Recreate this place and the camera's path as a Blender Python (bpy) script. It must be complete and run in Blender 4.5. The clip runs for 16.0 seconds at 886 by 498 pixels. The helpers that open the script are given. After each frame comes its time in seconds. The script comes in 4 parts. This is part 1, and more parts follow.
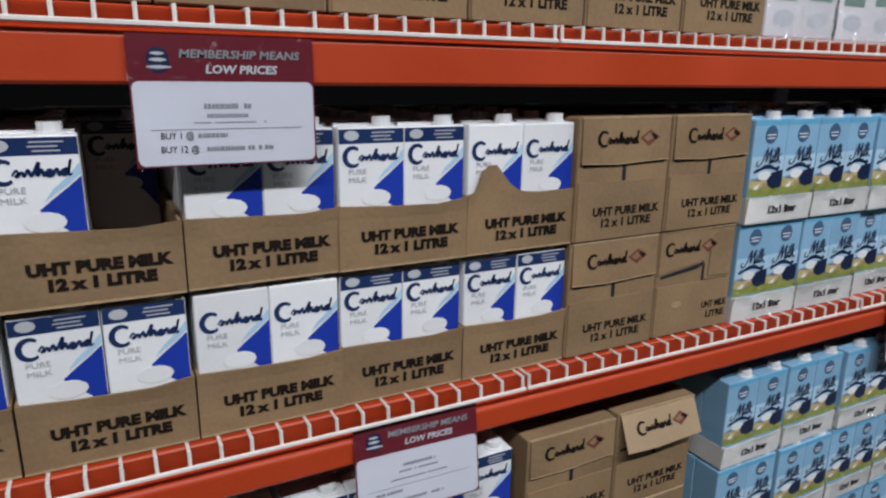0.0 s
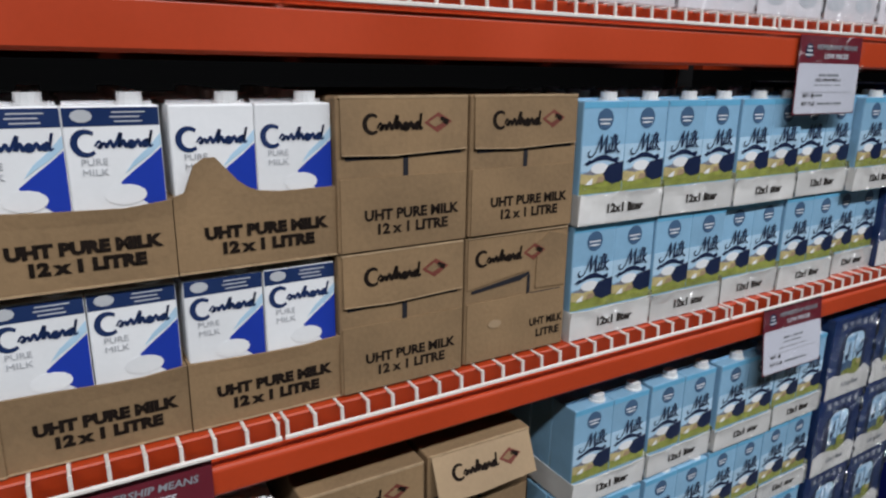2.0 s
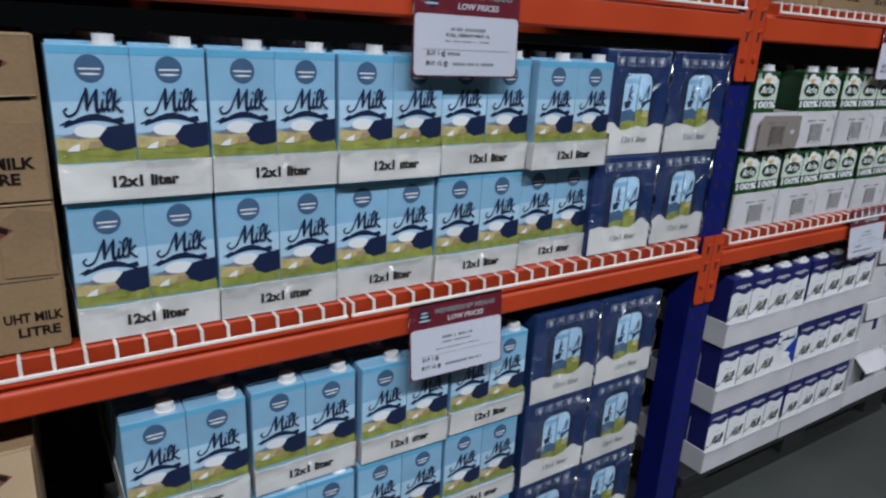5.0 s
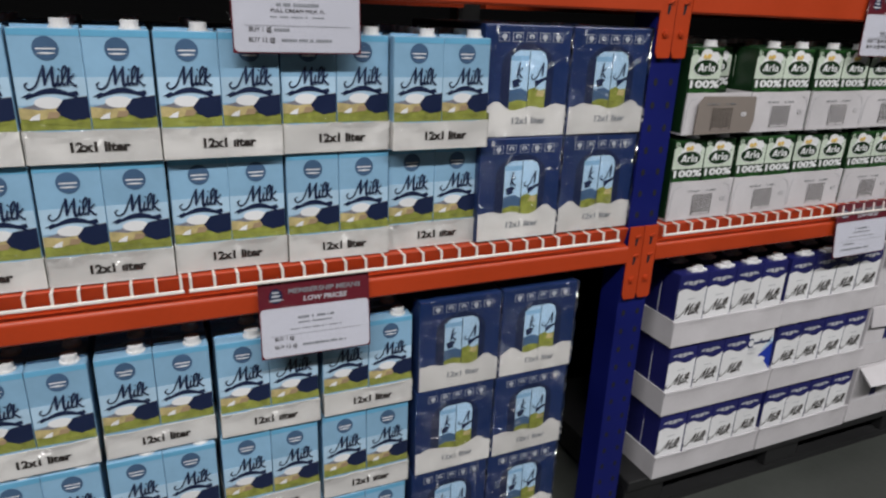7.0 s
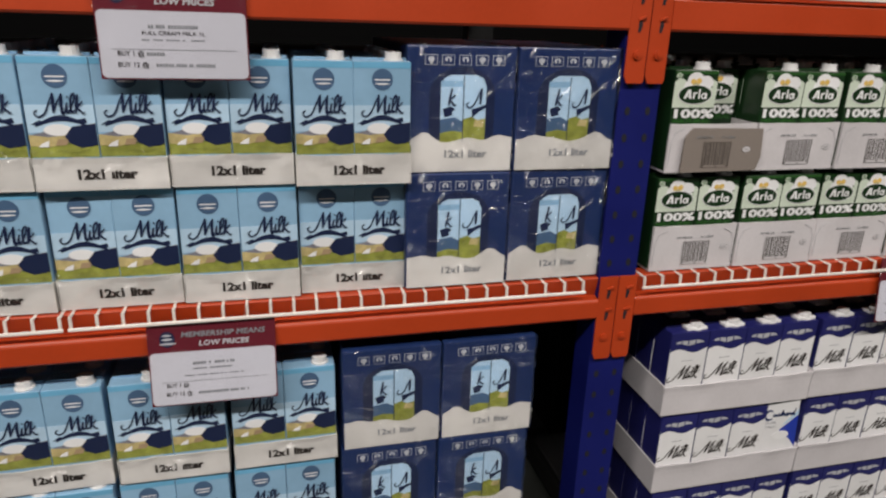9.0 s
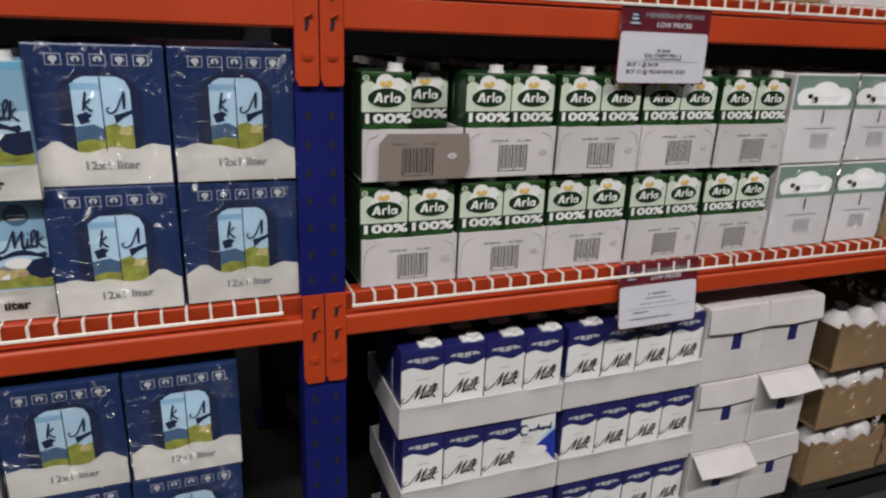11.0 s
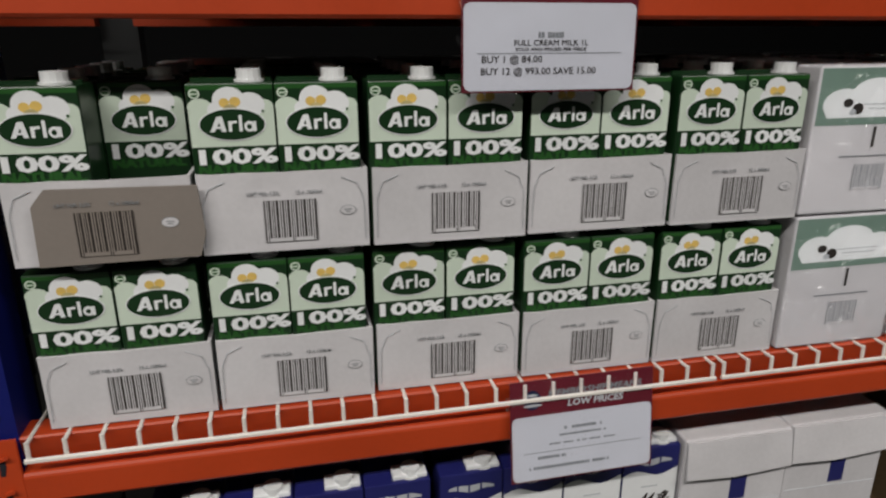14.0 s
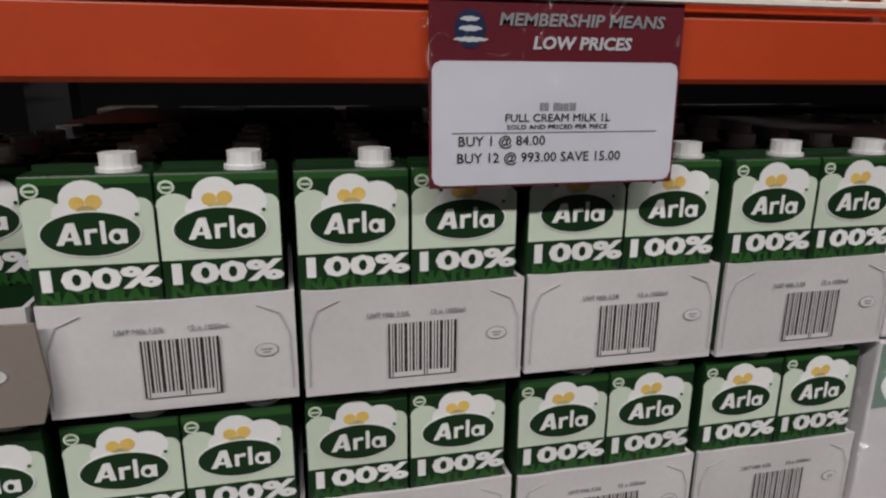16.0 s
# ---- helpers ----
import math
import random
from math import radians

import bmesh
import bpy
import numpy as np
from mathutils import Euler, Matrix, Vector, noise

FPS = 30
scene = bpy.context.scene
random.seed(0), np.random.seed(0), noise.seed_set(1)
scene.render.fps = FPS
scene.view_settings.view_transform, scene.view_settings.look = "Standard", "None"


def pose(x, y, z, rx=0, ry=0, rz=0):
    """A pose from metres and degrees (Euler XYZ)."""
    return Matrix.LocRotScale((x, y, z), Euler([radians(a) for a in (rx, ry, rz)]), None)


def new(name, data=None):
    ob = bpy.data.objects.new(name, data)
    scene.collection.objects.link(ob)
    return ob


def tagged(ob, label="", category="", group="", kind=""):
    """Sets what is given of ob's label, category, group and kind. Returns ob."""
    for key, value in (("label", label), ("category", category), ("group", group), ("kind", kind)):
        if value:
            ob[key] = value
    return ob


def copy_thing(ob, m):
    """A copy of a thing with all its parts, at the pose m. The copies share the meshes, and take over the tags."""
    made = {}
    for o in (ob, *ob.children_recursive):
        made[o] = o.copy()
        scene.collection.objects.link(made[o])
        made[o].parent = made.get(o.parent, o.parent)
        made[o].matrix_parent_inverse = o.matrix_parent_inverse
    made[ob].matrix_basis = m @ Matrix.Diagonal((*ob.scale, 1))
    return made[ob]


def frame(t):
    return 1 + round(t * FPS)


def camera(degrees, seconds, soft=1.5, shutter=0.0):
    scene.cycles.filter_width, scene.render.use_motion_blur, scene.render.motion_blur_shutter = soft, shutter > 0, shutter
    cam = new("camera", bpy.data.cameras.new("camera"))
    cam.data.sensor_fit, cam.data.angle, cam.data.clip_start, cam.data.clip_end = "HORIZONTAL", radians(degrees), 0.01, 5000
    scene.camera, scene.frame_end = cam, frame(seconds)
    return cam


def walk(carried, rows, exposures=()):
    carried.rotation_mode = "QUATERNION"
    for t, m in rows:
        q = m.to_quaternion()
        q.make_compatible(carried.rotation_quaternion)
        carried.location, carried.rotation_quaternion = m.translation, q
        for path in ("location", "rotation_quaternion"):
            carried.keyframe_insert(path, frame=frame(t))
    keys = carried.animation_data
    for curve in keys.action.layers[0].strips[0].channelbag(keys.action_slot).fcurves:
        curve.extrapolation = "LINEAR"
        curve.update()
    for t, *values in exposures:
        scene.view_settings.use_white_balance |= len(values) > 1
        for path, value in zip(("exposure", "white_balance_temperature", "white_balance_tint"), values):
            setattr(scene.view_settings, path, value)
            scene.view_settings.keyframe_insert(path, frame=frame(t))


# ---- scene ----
cam = camera(67.1, 16.0, 2.3)
METRES, EYE, TILT, LEAN, TURN = 3.5, 1.38, 0.0, 0.0, -27.6
ROWS = [
    (0.0, 0.0, 0.0, 0.0, 0.22, -14.77, -0.85),
    (0.5, 0.0123, 0.0009, -0.0013, -2.35, -14.53, -0.26),
    (1.0, 0.0375, 0.0201, -0.0035, -4.51, -14.77, -1.06),
    (1.5, 0.0619, 0.0467, -0.0069, -3.86, -15.02, -0.94),
    (2.0, 0.0881, 0.0624, -0.0089, -3.04, -15.05, -0.78),
    (2.5, 0.1206, 0.0618, -0.0112, -0.42, -15.51, -0.98),
    (3.0, 0.1644, 0.0561, -0.0069, -0.27, -18.48, -3.58),
    (3.5, 0.1952, 0.0545, -0.0132, -3.22, -20.07, -2.06),
    (4.0, 0.2251, 0.0701, -0.0171, -5.23, -18.9, -1.94),
    (4.5, 0.2539, 0.0996, -0.0138, -5.93, -17.68, -3.01),
    (7.0, 0.4204, 0.1177, -0.0096, 4.24, -19.54, -2.1),
    (7.5, 0.4442, 0.1429, -0.0089, 5.13, -17.99, -3.54),
    (8.0, 0.465, 0.1643, -0.0088, 8.25, -18.76, -2.06),
    (8.5, 0.4802, 0.1741, -0.0076, 10.55, -18.72, -1.11),
    (9.0, 0.5086, 0.1795, -0.0028, 13.41, -18.95, -1.7),
    (9.5, 0.541, 0.1824, 0.0011, 11.38, -18.98, -3.35),
    (10.0, 0.5767, 0.1876, -0.0022, 7.01, -18.55, -2.47),
    (12.5, 0.6941, 0.3256, -0.0034, 7.87, -17.45, -1.12),
    (13.0, 0.7202, 0.3547, -0.0057, 11.9, -16.68, -1.98),
    (13.5, 0.7294, 0.3745, -0.0059, 15.85, -17.84, 0.04),
    (14.0, 0.7273, 0.4076, -0.0093, 15.1, -17.98, 0.1),
    (14.5, 0.7232, 0.4441, -0.0051, 14.52, -15.14, 0.05),
    (15.0, 0.7193, 0.4689, -0.0012, 15.98, -15.44, -0.34),
    (15.5, 0.7169, 0.4783, -0.0015, 15.84, -15.69, -0.3),
    (16.0, 0.7153, 0.4804, -0.0015, 14.52, -15.29, -0.48),
]
walk(cam, [(t, pose(0, 0, EYE, TILT, LEAN, TURN) @ pose(METRES * x, METRES * y, METRES * z, 90 + pitch, roll, yaw)) for t, x, y, z, yaw, pitch, roll in ROWS],
     [(0.0, -0.16, 6400, 10), (2.0, -0.12, 6500, 10), (3.0, -0.13, 6000, 6), (4.0, -0.16, 5800, 4), (4.7, -0.18, 6000, 7), (7.0, -0.10, 6900, 11), (8.5, -0.10, 7200, 12),
      (9.5, -0.06, 7700, 14), (10.2, -0.06, 7500, 13), (12.5, -0.28, 7200, 10), (14.0, -0.30, 7200, 9), (16.0, -0.30, 7200, 13)])

# ---- world and light ----
world = bpy.data.worlds.new("warehouse_air")
scene.world = world
world.use_nodes = True
world.node_tree.nodes["Background"].inputs[0].default_value = (0.75, 0.85, 1.0, 1)
world.node_tree.nodes["Background"].inputs[1].default_value = 0.001
LAMP_WATTS = 245.0
LAMP_COLOUR = (0.94, 0.97, 1.0)
# Last two spots, behind the rack, are added to light the glint blocks.
LAMP_SPOTS = [(-1.9, -2.4, 0.85), (1.0, -2.4, 0.85), (3.7, -2.4, 0.40), (6.4, -2.4, 0.6), (1.0, 4.2, 0.05), (4.4, 4.2, 0.05)]
LAMP_Z = 4.8
for lx, ly, share in LAMP_SPOTS:
    data = bpy.data.lights.new("high_bay_light", "AREA")
    data.shape, data.size, data.size_y, data.energy, data.color = "RECTANGLE", 2.3, 0.3, LAMP_WATTS * share, LAMP_COLOUR
    new("high_bay_light", data).matrix_world = pose(lx, ly, LAMP_Z - 0.02)


# ---- materials ----
def surface(name, colour, rough=0.6, metal=0.0, vary=0.12, scale=8.0, grain=90.0, bump=0.15, spread=0.06, clear=0.0):
    """A painted, printed or bare surface: blotches and fine grain in its colour, gloss and relief; each object a little different."""
    m = bpy.data.materials.new(name)
    m.use_nodes = True
    n, l = m.node_tree.nodes, m.node_tree.links
    b = n["Principled BSDF"]
    co = n.new("ShaderNodeTexCoord")
    info = n.new("ShaderNodeObjectInfo")
    shift = n.new("ShaderNodeVectorMath")
    shift.operation = "MULTIPLY_ADD"
    shift.inputs[1].default_value = (7.3, 3.1, 5.7)
    l.new(info.outputs["Random"], shift.inputs[0])
    l.new(co.outputs["Object"], shift.inputs[2])
    big, fine = n.new("ShaderNodeTexNoise"), n.new("ShaderNodeTexNoise")
    for tex, s, d in ((big, scale, 4.0), (fine, grain, 3.0)):
        tex.inputs["Scale"].default_value, tex.inputs["Detail"].default_value = s, d
        l.new(shift.outputs[0], tex.inputs["Vector"])
    both = n.new("ShaderNodeMath")
    both.operation = "MULTIPLY_ADD"
    both.inputs[1].default_value = 0.35
    l.new(fine.outputs["Fac"], both.inputs[0])
    l.new(big.outputs["Fac"], both.inputs[2])
    lift = n.new("ShaderNodeMapRange")
    lift.inputs["From Min"].default_value, lift.inputs["From Max"].default_value = 0.35, 1.0
    lift.inputs["To Min"].default_value, lift.inputs["To Max"].default_value = 1.0 - vary, 1.0 + vary * 0.6
    l.new(both.outputs[0], lift.inputs["Value"])
    own = n.new("ShaderNodeMapRange")
    own.inputs["To Min"].default_value, own.inputs["To Max"].default_value = 1.0 - spread, 1.0 + spread
    l.new(info.outputs["Random"], own.inputs["Value"])
    times = n.new("ShaderNodeMath")
    times.operation = "MULTIPLY"
    l.new(lift.outputs[0], times.inputs[0])
    l.new(own.outputs[0], times.inputs[1])
    tint = n.new("ShaderNodeVectorMath")
    tint.operation = "SCALE"
    tint.inputs[0].default_value = colour
    l.new(times.outputs[0], tint.inputs["Scale"])
    l.new(tint.outputs[0], b.inputs["Base Color"])
    gloss = n.new("ShaderNodeMapRange")
    gloss.inputs["To Min"].default_value, gloss.inputs["To Max"].default_value = max(rough - 0.12, 0.03), min(rough + 0.12, 1)
    l.new(big.outputs["Fac"], gloss.inputs["Value"])
    l.new(gloss.outputs[0], b.inputs["Roughness"])
    b.inputs["Metallic"].default_value = metal
    b.inputs["Coat Weight"].default_value = clear
    b.inputs["Coat Roughness"].default_value = 0.15
    if bump:
        rel = n.new("ShaderNodeBump")
        rel.inputs["Strength"].default_value, rel.inputs["Distance"].default_value = bump, 0.004
        l.new(both.outputs[0], rel.inputs["Height"])
        l.new(rel.outputs[0], b.inputs["Normal"])
    return m


def film_surface(name, gloss=0.35, tint=(0.97, 0.98, 1.0)):
    """Clear wrinkled shrink film: see-through, with a thin glossy reflection."""
    m = bpy.data.materials.new(name)
    m.use_nodes = True
    n, l = m.node_tree.nodes, m.node_tree.links
    n.remove(n["Principled BSDF"])
    clear, shine, mix, fres = (n.new("ShaderNodeBsdfTransparent"), n.new("ShaderNodeBsdfGlossy"),
                               n.new("ShaderNodeMixShader"), n.new("ShaderNodeFresnel"))
    clear.inputs[0].default_value = (*tint, 1)
    shine.inputs["Roughness"].default_value = 0.17
    fres.inputs["IOR"].default_value = 1.1 + gloss
    co, noi, rel = n.new("ShaderNodeTexCoord"), n.new("ShaderNodeTexNoise"), n.new("ShaderNodeBump")
    noi.inputs["Scale"].default_value, noi.inputs["Detail"].default_value, noi.inputs["Distortion"].default_value = 8, 1.0, 3.0
    rel.inputs["Strength"].default_value, rel.inputs["Distance"].default_value = 1.0, 0.11
    l.new(co.outputs["Object"], noi.inputs["Vector"])
    l.new(noi.outputs["Fac"], rel.inputs["Height"])
    l.new(rel.outputs[0], shine.inputs["Normal"])
    l.new(fres.outputs[0], mix.inputs[0])
    l.new(clear.outputs[0], mix.inputs[1])
    l.new(shine.outputs[0], mix.inputs[2])
    l.new(mix.outputs[0], n["Material Output"].inputs["Surface"])
    return m


M = {
    "concrete": surface("concrete", (0.046, 0.05, 0.046), 0.5, vary=0.35, scale=1.6, grain=60, bump=0.3),
    # Walls and roof coloured dark to hold down bounce and keep the background black.
    "wall": surface("wall_near_black", (0.014, 0.014, 0.015), 0.9, vary=0.1, scale=1.2, grain=30),
    "roof": surface("roof_sheet", (0.06, 0.06, 0.065), 0.9, vary=0.1, scale=1.0, grain=20),
    "orange": surface("orange_enamel", (0.46, 0.046, 0.009), 0.45, vary=0.16, scale=5, grain=120, bump=0.06, spread=0.02),
    "blue": surface("blue_enamel", (0.004, 0.008, 0.115), 0.5, vary=0.2, scale=6, grain=120, bump=0.06),
    # Near-black for flat patches that stand in for shade in slots and gaps.
    "dark": surface("hole_shade", (0.006, 0.006, 0.012), 0.8, bump=0),
    "wire": surface("white_coated_wire", (0.78, 0.72, 0.68), 0.4, vary=0.15, scale=14, grain=200, bump=0.05),
    "steel": surface("zinc_steel", (0.5, 0.5, 0.5), 0.4, 0.9, vary=0.2),
    "kraft": surface("kraft_cardboard", (0.25, 0.157, 0.080), 0.85, vary=0.32, scale=7, grain=150, bump=0.5, spread=0.09),
    "kraft_light": surface("pale_kraft_cardboard", (0.36, 0.25, 0.15), 0.85, vary=0.2, scale=7, grain=150, bump=0.25),
    "kraft_edge": surface("cut_cardboard_edge", (0.42, 0.29, 0.17), 0.9, vary=0.3, scale=60, grain=300, bump=0.4),
    "greyboard": surface("grey_board", (0.22, 0.185, 0.165), 0.85, vary=0.12, scale=9, grain=150),
    "whiteboard": surface("white_board", (0.60, 0.575, 0.60), 0.55, vary=0.14, scale=9, grain=160, bump=0.16, spread=0.05),
    "film_board": surface("film_wrapped_board", (0.62, 0.60, 0.58), 0.4, vary=0.2, scale=11, grain=28, bump=0.45, spread=0.07, clear=0.3),
    "white": surface("white_print", (0.78, 0.78, 0.80), 0.38, vary=0.07, scale=12, grain=150, bump=0.08),
    "ink": surface("black_ink", (0.03, 0.024, 0.022), 0.6, vary=0.3, scale=40, grain=260, bump=0),
    "brown_ink": surface("brown_ink", (0.014, 0.009, 0.007), 0.7, vary=0.3, scale=40, grain=260, bump=0),
    "red_ink": surface("rust_red_ink", (0.16, 0.035, 0.022), 0.7, vary=0.3, scale=40, grain=260, bump=0),
    "grey_ink": surface("grey_ink", (0.22, 0.23, 0.25), 0.6, vary=0.2, scale=40, grain=260, bump=0),
    "pale_ink": surface("pale_grey_ink", (0.46, 0.47, 0.5), 0.6, vary=0.1, bump=0),
    "royal": surface("royal_blue_print", (0.012, 0.04, 0.36), 0.35, vary=0.1, bump=0.05),
    "navy": surface("navy_print", (0.011, 0.029, 0.105), 0.35, vary=0.15, bump=0.05),
    "deep_navy": surface("deep_navy_print", (0.008, 0.016, 0.055), 0.4, vary=0.15, bump=0.05),
    "violet_navy": surface("violet_navy_print", (0.014, 0.016, 0.12), 0.4, vary=0.15, bump=0.05),
    "sky": surface("sky_blue_print", (0.24, 0.43, 0.61), 0.36, vary=0.12, scale=14, bump=0.05),
    "sky_top": surface("bright_blue_print", (0.13, 0.40, 0.62), 0.36, vary=0.12, scale=14, bump=0.05),
    "sky_pale": surface("pale_blue_print", (0.42, 0.60, 0.76), 0.36, vary=0.12, scale=18, bump=0.05),
    "meadow": surface("meadow_print", (0.27, 0.29, 0.06), 0.4, vary=0.5, scale=60, grain=200, bump=0.05),
    "straw": surface("straw_print", (0.52, 0.42, 0.20), 0.4, vary=0.4, scale=60, grain=200, bump=0.05),
    "green": surface("dark_green_print", (0.007, 0.031, 0.010), 0.34, vary=0.15, bump=0.05),
    "leaf": surface("leaf_green_print", (0.018, 0.085, 0.018), 0.34, vary=0.15, bump=0.05),
    "mint": surface("pale_green_print", (0.59, 0.67, 0.57), 0.36, vary=0.08, scale=14, bump=0.05),
    "yellow": surface("yellow_print", (0.75, 0.50, 0.14), 0.4, vary=0.2, scale=40, bump=0.05),
    "green_grey": surface("grey_green_board", (0.16, 0.24, 0.20), 0.5, vary=0.1, bump=0.08),
    "cap": surface("white_plastic_cap", (0.72, 0.72, 0.73), 0.35, vary=0.05, bump=0.03),
    "card_red": surface("crimson_card", (0.12, 0.012, 0.022), 0.35, vary=0.12, bump=0.03),
    "card": surface("white_card", (0.54, 0.54, 0.60), 0.4, vary=0.06, scale=6, bump=0.05),
    "black": surface("black_plastic", (0.012, 0.012, 0.013), 0.55, vary=0.3, bump=0.2),
    "slate": surface("slate_blue_print", (0.06, 0.12, 0.22), 0.36, vary=0.15, bump=0.05),
    "hill": surface("grey_violet_print", (0.20, 0.20, 0.24), 0.4, vary=0.3, scale=60, bump=0.05),
    # Near-black colour puts the shade behind the goods into the rear boxes.
    "wrap": surface("shade_black", (0.006, 0.005, 0.005), 0.35, vary=0.4, scale=12, bump=0.4),
    "film": film_surface("shrink_film", 0.52),
    "sleeve": film_surface("sign_sleeve", 0.1),
}
M["film_board"].node_tree.nodes["Bump"].inputs["Distance"].default_value = 0.010
M["blue"].node_tree.nodes["Principled BSDF"].inputs["Specular IOR Level"].default_value = 0.3
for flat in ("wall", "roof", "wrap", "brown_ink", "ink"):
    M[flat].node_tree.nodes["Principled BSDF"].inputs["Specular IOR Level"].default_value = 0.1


# ---- mesh helpers ----
def box(bm, x0, x1, y0, y1, z0, z1, mi=0, bevel=0.0):
    r = bmesh.ops.create_cube(bm, size=1.0, matrix=Matrix.LocRotScale(((x0 + x1) / 2, (y0 + y1) / 2, (z0 + z1) / 2), None, (x1 - x0, y1 - y0, z1 - z0)))
    faces = {f for v in r["verts"] for f in v.link_faces}
    for f in faces:
        f.material_index = mi
    if bevel:
        edges = list({e for v in r["verts"] for e in v.link_edges})
        for f in bmesh.ops.bevel(bm, geom=edges, offset=bevel, segments=2, profile=0.5, affect="EDGES")["faces"]:
            f.material_index = mi
    return bm


def poly(bm, pts, y, mi=0, thick=0.0004):
    """A flat printed patch on a front face, its outline (x, z) given anticlockwise from the front, its face at depth y."""
    a = [bm.verts.new((x, y, z)) for x, z in pts]
    b = [bm.verts.new((x, y + thick, z)) for x, z in pts]
    f = bm.faces.new(a)
    f.material_index = mi
    for i in range(len(a)):
        q = bm.faces.new((a[i], b[i], b[(i + 1) % len(a)], a[(i + 1) % len(a)]))
        q.material_index = mi


def oval(cx, cz, rx, rz, n=20, a0=0.0, a1=360.0):
    full = abs(a1 - a0) >= 360
    k = n if full else n + 1
    return [(cx + rx * math.cos(radians(a0 + (a1 - a0) * i / n)), cz + rz * math.sin(radians(a0 + (a1 - a0) * i / n))) for i in range(k)]


def rod(bm, p, q, r, n=6, mi=0):
    p, q = Vector(p), Vector(q)
    turn = (q - p).to_track_quat("Z", "Y").to_matrix().to_4x4()
    made = bmesh.ops.create_cone(bm, cap_ends=True, segments=n, radius1=r, radius2=r, depth=(q - p).length, matrix=Matrix.Translation((p + q) / 2) @ turn)
    for f in {f for v in made["verts"] for f in v.link_faces}:
        f.material_index = mi


def mesh_of(name, bm, mats, smooth=False):
    bmesh.ops.recalc_face_normals(bm, faces=bm.faces)
    me = bpy.data.meshes.new(name)
    bm.to_mesh(me)
    bm.free()
    for m in (mats if isinstance(mats, (list, tuple)) else [mats]):
        me.materials.append(M[m])
    if smooth:
        me.shade_smooth()
    return me


def part(name, bm, mats, parent, label="", smooth=False):
    ob = new(name, bm if isinstance(bm, bpy.types.Mesh) else mesh_of(name, bm, mats, smooth))
    ob.parent = parent
    return tagged(ob, label)


def thing(name, label, category, group="", kind=""):
    return tagged(new(name), label, category, group, kind)


LETTERS = {}


def letters(text, height, mat, width=0.0, slant=0.0, bold=0.0):
    """Lettering as a thin flat mesh, centred, standing in the x-z plane and read from -y."""
    key = (text, height, mat, width, slant, bold)
    if key not in LETTERS:
        cu = bpy.data.curves.new("lettering", "FONT")
        cu.body, cu.size, cu.align_x, cu.align_y = text, height * 1.38, "CENTER", "CENTER"
        cu.resolution_u, cu.extrude, cu.offset, cu.shear = 2, 0.0002, bold, slant
        ob = bpy.data.objects.new("lettering", cu)
        scene.collection.objects.link(ob)
        me = bpy.data.meshes.new_from_object(ob.evaluated_get(bpy.context.evaluated_depsgraph_get()))
        bpy.data.objects.remove(ob)
        xs = [v.co.x for v in me.vertices]
        k = width / (max(xs) - min(xs)) if width else 1.0
        me.transform(Matrix(((k, 0, 0, 0), (0, 0, -1, 0), (0, 1, 0, 0), (0, 0, 0, 1))))
        me.materials.clear()
        me.materials.append(M[mat])
        LETTERS[key] = me
    return LETTERS[key]


def write(text, x, y, z, height, mat, parent, width=0.0, slant=0.0, bold=0.0, name="lettering"):
    ob = part(name, letters(text, height, mat, width, slant, bold), None, parent)
    ob.location = (x, y, z)
    return ob

# ---- setting ----
FACE = 0.868           # front of the goods
DECK_1, DECK_2 = 0.893, 1.452
PALLET = 0.118


def slab(name, x0, x1, y0, y1, z0, z1, mat, label):
    bm = bmesh.new()
    box(bm, x0, x1, y0, y1, z0, z1)
    return tagged(new(name, mesh_of(name, bm, mat)), label, name.split("_")[0], kind="structure")


slab("floor", -9, 13, -5.4, 8.2, -0.2, 0, "concrete", "worn grey polished concrete warehouse floor")
# Walls and roof are added to close the space around the rack.
slab("wall_south", -9, 13, -5.4, -5.2, 0, 6.0, "wall", "plain warehouse wall, near-black to keep the space dark")
slab("wall_north", -9, 13, 8.0, 8.2, 0, 6.0, "wall", "plain warehouse wall, near-black to keep the space dark")
slab("wall_west", -9.2, -9, -5.4, 8.2, 0, 6.0, "wall", "plain warehouse wall, near-black to keep the space dark")
slab("wall_east", 13, 13.2, -5.4, 8.2, 0, 6.0, "wall", "plain warehouse wall, near-black to keep the space dark")
slab("ceiling", -9.2, 13.2, -5.4, 8.2, 6.0, 6.2, "roof", "grey metal warehouse roof deck")


def ceiling_lamp(lx, ly):
    lamp = thing("ceiling_lamp", "long white warehouse ceiling lamp, lit", "lamp", "high bay lamps")
    bm = bmesh.new()
    box(bm, -1.2, 1.2, -0.2, 0.2, 0, 0.09, bevel=0.01)
    part("housing", bm, "cap", lamp)
    for s in (-0.9, 0.9):
        bm = bmesh.new()
        rod(bm, (s, 0, 0.09), (s, 0, 6.0 - LAMP_Z - 0.003), 0.006)
        part("hanger", bm, "steel", lamp)
    lamp.location = (lx, ly, LAMP_Z)


for lx, ly, share in LAMP_SPOTS:
    ceiling_lamp(lx, ly)


# ---- pallet rack ----
rack = thing("pallet_rack", "orange and blue steel pallet rack loaded with milk cartons", "rack")
UPRIGHTS = (-0.385, 2.532, 5.45)
bm = bmesh.new()
u_out = [(-0.041, 0.0), (0.041, 0.0), (0.041, 0.07), (0.037, 0.07), (0.037, 0.004), (-0.037, 0.004), (-0.037, 0.07), (-0.041, 0.07)]
u_rings = [[bm.verts.new((x, y, z)) for x, y in u_out] for z in (0.0, 3.4)]
